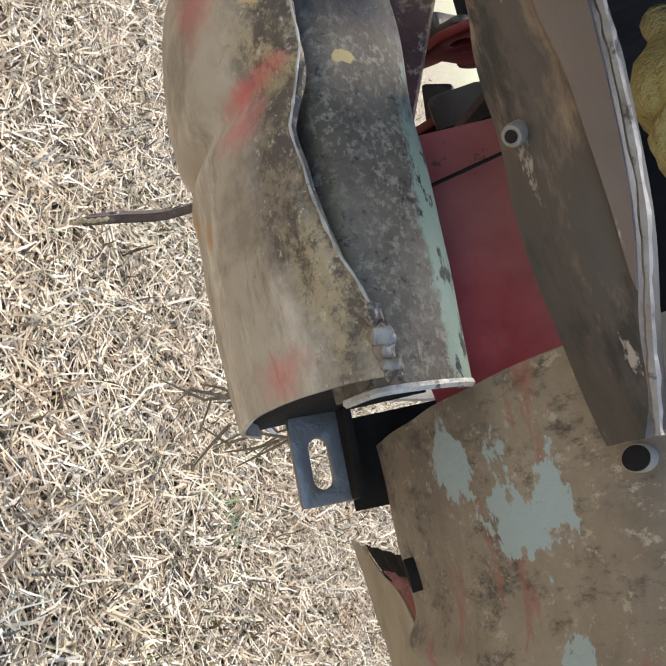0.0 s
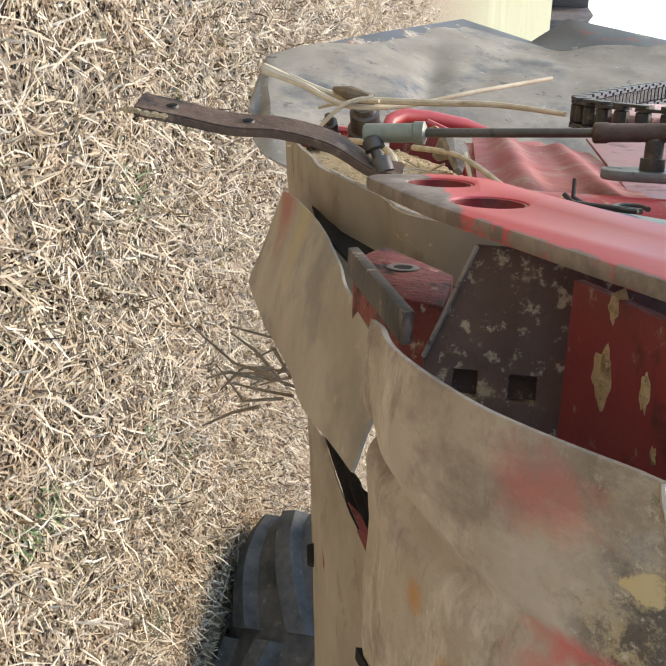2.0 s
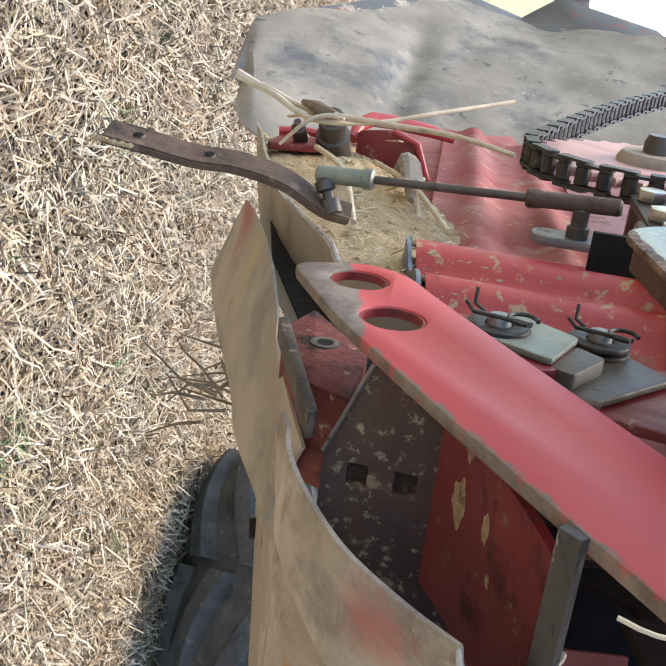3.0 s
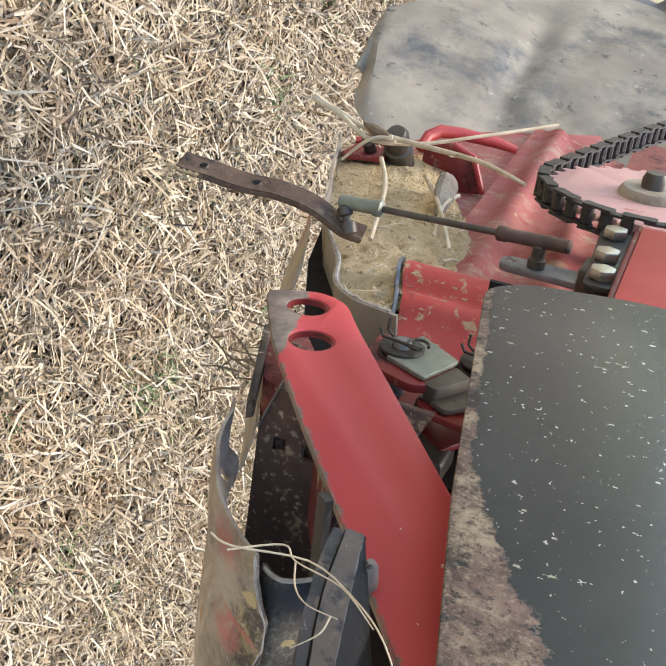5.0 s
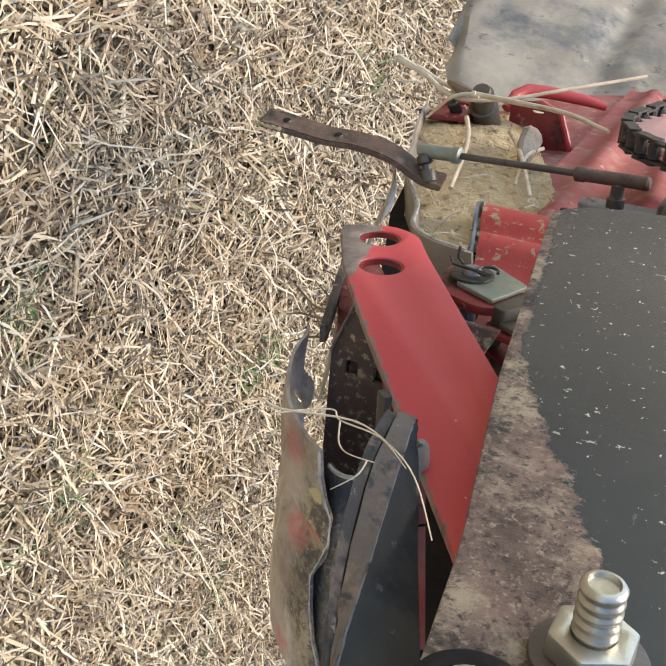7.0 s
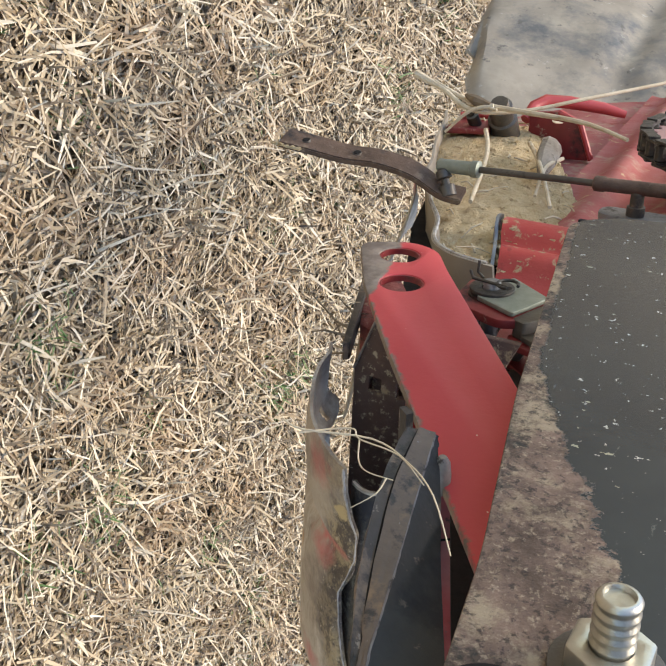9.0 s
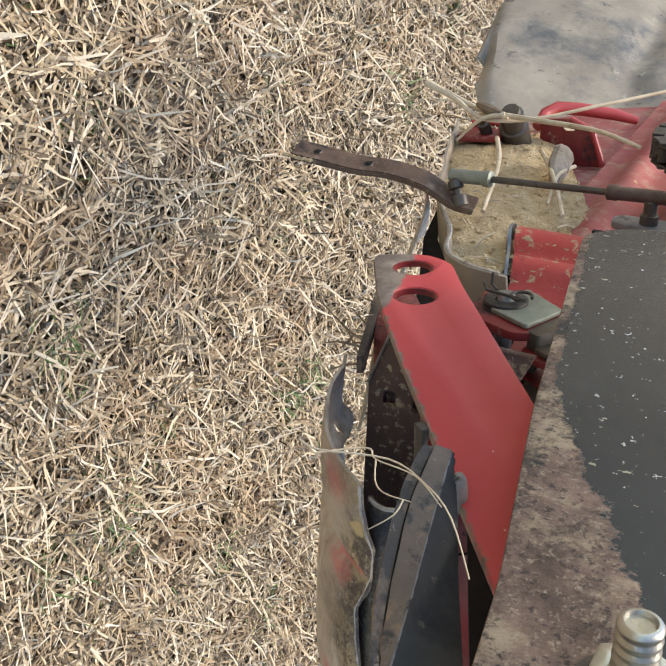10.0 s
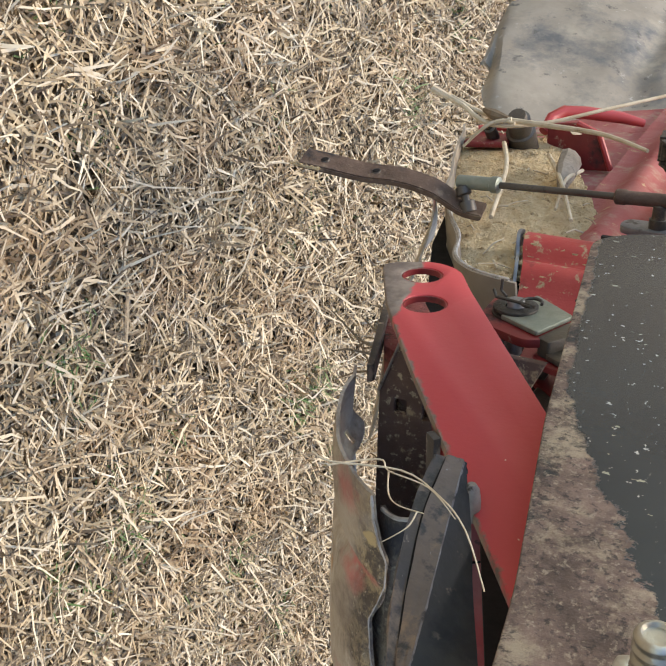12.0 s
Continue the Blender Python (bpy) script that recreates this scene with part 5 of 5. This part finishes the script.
def build_deck():
    """Red side sheets along the channel: ribs, a stub tube and the far brackets."""
    t = thing("red_side_sheet", P(0.06, 0.40, 0.93), "red side sheet with pressed ribs and dried mud", "sheet metal")

    def f(u, v):
        a = 0.235 + 0.62 * u - 0.10 * v
        z = 0.945 - 0.050 * u + 0.125 * v
        rib = 0.010 * math.exp(-(((v - 0.28) / 0.10) ** 2)) + 0.006 * math.exp(-(((v - 0.75) / 0.08) ** 2))
        return P(0.050 - rib + 0.012 * u, a, z)

    part("sheet", sheet(f, 40, 40, 0.003), BACK_RED, t)
    base = soften([(0.56, 0.778), (0.68, 0.785), (0.80, 0.845), (0.905, 0.97), (0.38, 1.07), (0.28, 0.955), (0.42, 0.905), (0.48, 0.80)], 0.01)
    part("base_sheet", plate(base, [], side, 0.064, 0.067, 0.001), BACK_RED, t, "chalky red base sheet")
    bm = bmesh.new()
    rnd = random.Random(17)
    for k in range(260):
        u = rnd.random() ** 0.8 * 0.75
        v = rnd.gauss(0.46, 0.05) if k % 3 else rnd.uniform(0.1, 0.9)
        bmesh.ops.create_icosphere(bm, subdivisions=1, radius=rnd.uniform(0.0008, 0.0030), matrix=Matrix.Translation(f(u, v) - AX * 0.001) @ Matrix.Diagonal((0.5, 1.3, 1, 1)))
    for w in bm.verts:
        w.co += Vector((wobble(w.co, 300, 0.001), wobble(w.co, 320, 0.001), wobble(w.co, 280, 0.001)))
    tagged(part("mud_crumbs", bm, MUD, t, "dried mud crumbs in the pressed valley"), kind="stuff")
    part("upper", sheet(lambda u, v: P(0.056, 0.06 + 0.80 * u - 0.04 * v, 1.05 - 0.03 * u + 0.20 * v), 6, 6, 0.003), RED_DULL, t, "dull red upper sheet")
    s = thing("pressed_rail", P(0.035, 0.19, 0.98), "bright red pressed rail crusted with mud, grey end flange", "rail")
    prof = [(0.040, 0.226), (0.028, 0.220), (0.0257, 0.2127), (0.028, 0.204), (0.037, 0.198), (0.038, 0.190), (0.034, 0.184), (0.036, 0.176), (0.0469, 0.1662), (0.056, 0.150)]

    def rail(u, v):
        b, a = along(prof, v)
        return P(b, a, 0.9435 + 0.022 * max(v - 0.25, 0) + 0.13 * u)

    part("rail", sheet(rail, 20, 54, 0.002), RED_RAIL, s)
    part("end_flange", sheet(lambda u, v: rail(0, 0.12 + 0.82 * v) + AX * (-0.0035 + 0.012 * u) + Vector((0, 0, -0.003 - 0.001 * u)), 2, 30, 0.0022), BLUED, s, "grey worn end flange")
    bm = bmesh.new()
    rnd = random.Random(9)
    for k in range(120):
        u, v = rnd.random() ** 1.7 * 0.6, rnd.choice((rnd.uniform(0.18, 0.42), rnd.uniform(0.70, 0.95), rnd.uniform(0.4, 0.6)))
        bmesh.ops.create_icosphere(bm, subdivisions=1, radius=rnd.uniform(0.0010, 0.0032), matrix=Matrix.Translation(rail(u, v)) @ Matrix.Diagonal((0.6, 1, 1.4, 1)))
    for v in bm.verts:
        v.co += Vector((wobble(v.co, 300, 0.0012), wobble(v.co, 320, 0.0012), wobble(v.co, 280, 0.0012)))
    tagged(part("mud_crust", bm, MUD, s, "crusted mud"), kind="stuff")
    g = thing("far_bracket", P(0.03, 0.53, 0.84), "dull red bracket with dark upright bush and rounded red lip", "bracket")
    part("bracket", plate(soften([(0.022, 0.850), (0.018, 0.880), (0.026, 0.902), (0.062, 0.915), (0.066, 0.850)], 0.005), [], front, 0.525, 0.530, 0.001), RED_DULL, g)
    part("bracket_edge", sweep([P(0.018, 0.523, 0.880), P(0.026, 0.522, 0.902), P(0.060, 0.522, 0.916)], 0.0030, 8), RED, g, "bright red rolled edge")
    part("ear", plate(soften([(0.455, 0.790), (0.500, 0.790), (0.505, 0.822), (0.470, 0.830)], 0.006), [], side, 0.030, 0.036, 0.001), RED_DULL, g, "dull red ear")
    part("ear_edge", sweep([P(0.028, 0.500, 0.788), P(0.026, 0.506, 0.806), P(0.028, 0.510, 0.826)], 0.0035, 8), RED, g, "bright rolled edge")
    part("lip", sweep([P(0.030, 0.525, 0.846), P(0.020, 0.542, 0.848), P(0.016, 0.556, 0.856), P(0.018, 0.570, 0.875), P(0.024, 0.590, 0.905), P(0.030, 0.600, 0.925)], [0.005, 0.006, 0.0065, 0.0065, 0.006, 0.004], 12, 0.8), RED, g, "rounded bright red lip")
    part("bush", turned(P(0.048, 0.505, 0.836), P(0.004, 0.470, 0.838), ((0, 0.014), (0.6, 0.014), (0.62, 0.0115), (0.9, 0.0115), (0.92, 0.009), (1, 0.008)), 22), STEEL_DARK, g)
    part("bolt", turned(P(0.030, 0.480, 0.812), P(0.012, 0.462, 0.812), ((0, 0.006), (0.7, 0.006), (0.72, 0.0035), (1, 0.003)), 14), STEEL_DARK, g)
    h = thing("rusty_leaf", P(0.02, 0.50, 0.885), "curled brown dead leaf hanging on the bracket", "dead leaf")
    part("leaf", sheet(lambda u, v: P(0.026 - 0.010 * u, 0.520 - 0.050 * u, 0.876 + 0.016 * u + (v - 0.5) * 0.010 * math.sin(math.pi * (0.08 + 0.9 * u)) + 0.004 * math.sin(3 * u)), 14, 4, 0.0006), STALK, h)


def build_red_cover():
    """The red box cover beside the sprocket with its two bolts on a black bracket."""
    t = thing("red_cover", P(0.0, 0.22, 1.15), "bright red painted box cover beside the sprocket", "cover")
    part("face", plate(soften([(0.292, 1.082), (0.298, 1.30), (0.10, 1.30), (0.115, 1.085)], 0.004), [], side, -0.012, -0.009, 0.001), RED, t)
    part("top_lip", plate(soften([(0.292, 1.082), (0.298, 1.30), (0.303, 1.30), (0.298, 1.080)], 0.001), [], side, -0.012, 0.03, 0.0008), RED_FADED, t, "faded lip")
    part("edge", plate(soften([(0.292, 1.0815), (0.115, 1.0845), (0.115, 1.081), (0.292, 1.078)], 0.001), [], side, -0.0085, 0.04, 0.0008), RED_DULL, t)
    s = thing("bolted_bracket", P(0.0, 0.24, 1.07), "black bracket with two zinc hexagon bolts", "bracket")
    part("strip", plate(soften([(0.300, 1.055), (0.300, 1.077), (0.185, 1.080), (0.185, 1.062)], 0.004), [], side, -0.002, 0.003, 0.0008), BLACK_CHAIN, s)
    for a, z in ((0.285, 1.066), (0.236, 1.068), (0.200, 1.071)):
        part("bolt_head", plate(soften(circle(a, z, 0.0085, 6), 0.0008, 2), [], side, -0.009, -0.002, 0.001), ZINC, s)


def build_sprocket():
    c, r, b = (0.392, 1.077), 0.080, -0.004
    t = thing("chain_sprocket", P(b, *c), "faded pink-red sprocket wheel with an oily black roller chain", "sprocket")
    teeth = []
    nt_ = 32
    for k in range(nt_):
        for q, rr in ((-0.30, r - 0.004), (-0.12, r + 0.002), (0.12, r + 0.002), (0.30, r - 0.004)):
            an = 2 * math.pi * (k + q) / nt_
            teeth.append((c[0] + rr * math.cos(an), c[1] + rr * math.sin(an)))
    part("wheel", plate(teeth, [circle(c[0], c[1], 0.012, 20)], side, b - 0.003, b + 0.003, 0.0006), RED_FADED, t)
    part("hub", turned(P(b + 0.012, *c), P(b - 0.010, *c), ((0, 0.026), (0.8, 0.026), (1, 0.023)), 26), TAN_STEEL, t, "dusty hub")
    part("shaft", turned(P(0.10, *c), P(b - 0.022, *c), ((0, 0.010), (0.96, 0.010), (1, 0.008)), 20), STEEL_DARK, t)
    # the chain: round the near side and off along its lower run
    pts = []
    R = r + 0.004
    start = -1.25
    entry = (c[0] + R * math.cos(start), c[1] + R * math.sin(start))
    far = (0.95, 1.155)
    n1 = 34
    for k in range(n1):
        f = k / n1
        pts.append((far[0] + (entry[0] - far[0]) * f, far[1] + (entry[1] - far[1]) * f - 0.012 * math.sin(math.pi * f)))
    n2 = 17
    for k in range(n2 + 1):
        an = start - (math.pi * 0.98) * k / n2
        pts.append((c[0] + R * math.cos(an), c[1] + R * math.sin(an)))
    ch = thing("roller_chain", P(b, *entry), "oily black roller chain running on the sprocket", "chain")
    for k in range(len(pts) - 1):
        (a0, z0), (a1, z1) = pts[k], pts[k + 1]
        part("roller", drum(P(b - 0.0055, a0, z0), P(b + 0.0055, a0, z0), 0.0047, 10), BLACK_CHAIN, ch)
        d = Vector((a1 - a0, z1 - z0)).normalized()
        o_ = Vector((-d.y, d.x)) * 0.0052
        e_ = d * 0.0045
        A, B = Vector((a0, z0)) - e_, Vector((a1, z1)) + e_
        mid = (A + B) / 2
        out = [A + o_, mid + o_ * 0.7, B + o_, B - o_, mid - o_ * 0.7, A - o_]
        w = 0.0068 if k % 2 else 0.0088
        for s_ in (-1, 1):
            x0 = b + s_ * w
            part("link_plate", plate(soften([tuple(p) for p in out], 0.003, 2), [], side, x0 - 0.0009, x0 + 0.0009, 0), BLACK_CHAIN, ch, "", 30)


def build_hull():
    """The large grey guard beyond the machine, folded along its upper border."""
    t = thing("grey_shield", Vector((-0.08, 1.2, 0.8)), "large scuffed grey sheet-steel shield beyond the machine", "shield")
    lower = [(0.005, 0.94, 0.610), (0.035, 0.88, 0.67), (0.075, 0.88, 0.80), (0.09, 0.92, 0.95), (0.08, 0.95, 1.12), (0.08, 1.0, 1.30)]
    upper = [(-0.035, 0.985, 0.590), (-0.119, 1.15, 0.564), (-0.18, 1.32, 0.70), (-0.225, 1.50, 0.82), (-0.20, 1.50, 0.95), (-0.19, 1.46, 1.22)]

    def f(u, v):
        p = along(lower, u) * (1 - v) + straight(upper, u) * v
        flap = max(0.0, 1 - u / 0.16) * math.sin(math.pi * min(v * 1.1, 1.0))
        dent = 0.016 * math.exp(-(((u - 0.42 - 0.12 * v) / 0.035) ** 2)) * math.sin(math.pi * v) ** 2
        x = p[0] - 0.02 * math.sin(math.pi * v) + wobble(p, 5, 0.014) + wobble(p, 16, 0.005)
        return Vector((x + 0.018 * flap + dent, p[1] + wobble(p, 7, 0.010) + 0.03 * flap, p[2] + wobble(p, 6, 0.006)))

    part("sheet", sheet(f, 80, 40, 0.004), GREY_HULL, t)

    def rim(u, v):
        top = straight([(-0.119, 1.15, 0.564), (-0.18, 1.32, 0.70), (-0.236, 1.53, 0.813), (-0.202, 1.54, 0.938), (-0.245, 1.55, 0.998), (-0.205, 1.50, 1.17)], u)
        low = straight([(-0.098, 1.12, 0.588), (-0.155, 1.30, 0.72), (-0.20, 1.48, 0.835), (-0.18, 1.48, 0.95), (-0.18, 1.46, 1.06), (-0.17, 1.42, 1.20)], u)
        p = low + (top - low) * v
        return Vector((p[0] - 0.006, p[1] + 0.004, p[2]))

    part("mounting_arm", sweep([P(0.07, 0.80, 0.925), Vector((0.05, 0.90, 0.91)), Vector((0.07, 0.945, 0.90))], 0.010, 10), RED_DULL, t, "dull red mounting arm")
    part("rim", sheet(rim, 40, 4, 0.004), RIM_GREY, t, "folded grey rim")


def build_under_sheet():
    """The long dusty sheet under the channel, and the dry stems caught on it."""
    t = thing("under_sheet", P(0.10, 0.25, 0.83), "long dusty grey-tan sheet-metal skid under the machine", "metal skid")

    lo = [(0.15, 0.50, 0.742), (0.14, 0.42, 0.765), (0.13, 0.30, 0.81), (0.12, 0.205, 0.849), (0.112, 0.115, 0.883), (0.10, 0.035, 0.919)]
    mi = [(0.105, 0.46, 0.768), (0.095, 0.36, 0.798), (0.085, 0.24, 0.842), (0.080, 0.14, 0.883), (0.085, 0.04, 0.922)]
    hi = [(0.055, 0.36, 0.806), (0.052, 0.28, 0.842), (0.050, 0.16, 0.884), (0.050, 0.09, 0.905), (0.055, 0.02, 0.934)]

    def f(u, v):
        a, b, c = along(lo, u), along(mi, u), along(hi, u)
        q = a * (1 - v) ** 2 + b * 2 * v * (1 - v) + c * v * v
        k = wobble((u * 6, v * 3, 1), 1.2, 0.0010)
        return P(q[0] + k, q[1], q[2] - k)

    part("sheet", sheet(f, 40, 20, 0.0014), skid_material(), t)
    # Black plate added for the wedge of shade between skid and channel.
    part("inside_shade", plate([(0.33, 0.832), (0.25, 0.856), (0.16, 0.895), (0.08, 0.925), (0.08, 0.965), (0.138, 0.965), (0.145, 0.933), (0.205, 0.896), (0.25, 0.868)], [], side, 0.058, 0.060, 0), BLACK, t, "added black plate as shade above the skid")
    s = thing("root_stems", P(0.15, 0.10, 0.86), "tangle of thin dark dry stems hanging under the sheet", "dry stems", "", "stuff")
    rnd = random.Random(21)
    bm = bmesh.new()
    base = Vector(P(0.13, 0.22, 0.842))
    for k in range(15):
        p = base + Vector((rnd.uniform(-0.01, 0.02), rnd.uniform(-0.05, 0.08), rnd.uniform(0.0, 0.01)))
        d = Vector((rnd.uniform(-0.6, 0.4), rnd.uniform(-0.3, 0.3), rnd.uniform(-1.0, -0.4))).normalized()
        ln = rnd.uniform(0.02, 0.055)
        q = p + d * ln * 0.5 + Vector((rnd.uniform(-0.01, 0.01), rnd.uniform(-0.01, 0.01), 0))
        sweep([p, q, p + d * ln], [0.0011, 0.0009, 0.0005], 5, 1.0, bm)
    part("stems", bm, STEM, s)


def build_tyre():
    """The lugged tyre of a wheel standing further along."""
    R, w = 0.47, 0.80
    c = Vector((1.76, 2.92, R + 0.01))
    t = thing("farm_tyre", c, "dusty black lugged farm tyre standing on the grass", "tyre")
    axis = Vector((0.85, -0.53, 0)).normalized()
    fw = Vector((0.53, 0.85, 0)).normalized()
    prof = [(-0.46, 0.52), (-0.55, 0.66), (-0.54, 0.78), (-0.47, 0.87), (-0.34, 0.94), (-0.17, 0.975), (0, 0.985), (0.17, 0.975), (0.34, 0.94), (0.47, 0.87), (0.54, 0.78), (0.55, 0.66), (0.46, 0.52)]
    bm = bmesh.new()
    n = 64
    rings = []
    for k in range(n):
        an = 2 * math.pi * k / n
        d = fw * math.cos(an) + Vector((0, 0, 1)) * math.sin(an)
        rings.append([bm.verts.new(c + axis * (s * w) + d * (R * q)) for s, q in prof])
    for k in range(n):
        for j in range(len(prof) - 1):
            bm.faces.new((rings[k - 1][j], rings[k][j], rings[k][j + 1], rings[k - 1][j + 1]))
    part("carcass", bm, RUBBER, t)
    lug = None
    for k in range(13):
        for sg in (-1, 1):
            bm = bmesh.new()
            pts = []
            for i in range(7):
                f = i / 6
                an = 2 * math.pi * (k + (0.5 if sg > 0 else 0) + 0.85 * f) / 13
                d = fw * math.cos(an) + Vector((0, 0, 1)) * math.sin(an)
                tang = -fw * math.sin(an) + Vector((0, 0, 1)) * math.cos(an)
                r_ = R * (0.985 - 0.20 * f ** 2.6)
                pts.append((c + axis * sg * w * (0.02 + 0.52 * f) + d * r_, d, tang))
            vs = []
            for p, d, tg in pts:
                vs.append([bm.verts.new(p + tg * 0.050 - d * 0.02), bm.verts.new(p + tg * 0.034 + d * 0.046), bm.verts.new(p - tg * 0.034 + d * 0.046), bm.verts.new(p - tg * 0.056 - d * 0.02)])
            for a_, b_ in zip(vs, vs[1:]):
                for q in range(4):
                    bm.faces.new((a_[q - 1], a_[q], b_[q], b_[q - 1]))
            bm.faces.new(vs[0][::-1])
            bm.faces.new(vs[-1])
            part("lug", bm, RUBBER, t)
    part("rim", turned(c - axis * 0.16, c + axis * 0.16, ((0, 0.24), (0.1, 0.265), (0.3, 0.24), (0.7, 0.24), (0.9, 0.265), (1, 0.24)), 40), TAN_STEEL, t, "dusty steel rim")


def build_stalks():
    """Dry stalks caught on the machine."""
    t = thing("dry_stalk", P(-0.02, 0.45, 0.85), "bundle of pale dry stalks lying across the far bracket", "dry stalk")
    runs = (([(-0.022, 0.43, 0.770), (-0.012, 0.425, 0.80), (0.0, 0.41, 0.835), (0.0, 0.43, 0.875), (-0.01, 0.46, 0.92), (-0.02, 0.52, 0.975)], [0.0040, 0.0026, 0.0022, 0.0018, 0.0016, 0.0015]),
            ([(-0.018, 0.428, 0.79), (-0.005, 0.42, 0.83), (-0.004, 0.41, 0.88), (-0.006, 0.39, 0.94), (-0.004, 0.36, 0.985)], [0.0012, 0.0024, 0.0024, 0.0020, 0.0016]),
            ([(0.004, 0.43, 0.812), (-0.003, 0.415, 0.84), (-0.004, 0.405, 0.86)], [0.0010, 0.0018, 0.0012]),
            ([(0.02, 0.40, 0.815), (0.0, 0.405, 0.835), (-0.006, 0.41, 0.855)], [0.0012, 0.0018, 0.0022]))
    for pts, rad in runs:
        n = 24
        line = [P(*along(pts, k / n)) for k in range(n + 1)]
        rr = [float(along([(q,) for q in rad], k / n)[0]) for k in range(n + 1)]
        part("stalk", sweep(line, rr, 8), STALK, t)
    part("husk", sweep([P(-0.01, 0.42, 0.825), P(-0.008, 0.412, 0.838), P(-0.006, 0.41, 0.852)], [0.002, 0.0052, 0.0025], 8), STEM, t, "ragged brown husk")
    w = thing("loose_straw", P(0.0, -0.15, 1.02), "thin bleached straws hanging over the cross bar", "straw")
    for pts, r in (([(-0.037, -0.178, 1.015), (-0.037, -0.180, 1.023), (-0.039, -0.177, 1.045), (-0.044, -0.190, 1.063), (-0.045, -0.202, 1.076), (-0.039, -0.215, 1.087)], 0.00038),
                   ([(-0.036, -0.181, 1.022), (-0.037, -0.172, 1.035), (-0.039, -0.179, 1.042), (-0.044, -0.188, 1.059), (-0.045, -0.199, 1.072)], 0.00034),
                   ([(-0.039, -0.179, 1.042), (-0.036, -0.185, 1.045), (-0.039, -0.193, 1.052), (-0.042, -0.197, 1.062)], 0.0003),
                   ([(-0.042, -0.197, 1.060), (-0.039, -0.201, 1.059), (-0.034, -0.204, 1.053)], 0.0003)):
        line = [P(*along(pts, k / 20)) for k in range(21)]
        part("straw", sweep(line, [r * (1 - 0.5 * k / 20) for k in range(21)], 6), STALK, w)


def build_chaff():
    t = thing("caked_chaff", P(0.13, -0.10, 1.09), "yellowed chaff caked behind the cross bar", "chaff", "", "stuff")
    bm = bmesh.new()
    bmesh.ops.create_icosphere(bm, subdivisions=4, radius=0.02, matrix=Matrix.Translation(P(0.108, -0.105, 1.083)) @ Matrix.Diagonal((1.3, 0.7, 0.55, 1)))
    for v in bm.verts:
        v.co += Vector((wobble(v.co, 90, 0.006), wobble(v.co, 95, 0.006), wobble(v.co, 100, 0.006)))
    part("chaff", bm, FOAM, t)


for build in (build_arm, build_panel, build_stud, build_cross_bar, build_angle_bar, build_guard, build_slot_bracket, build_housing, build_red_back, build_inner_frame,
              build_lever, build_pins, build_channel, build_deck, build_red_cover, build_sprocket, build_hull, build_under_sheet, build_tyre, build_stalks, build_chaff):
    build()
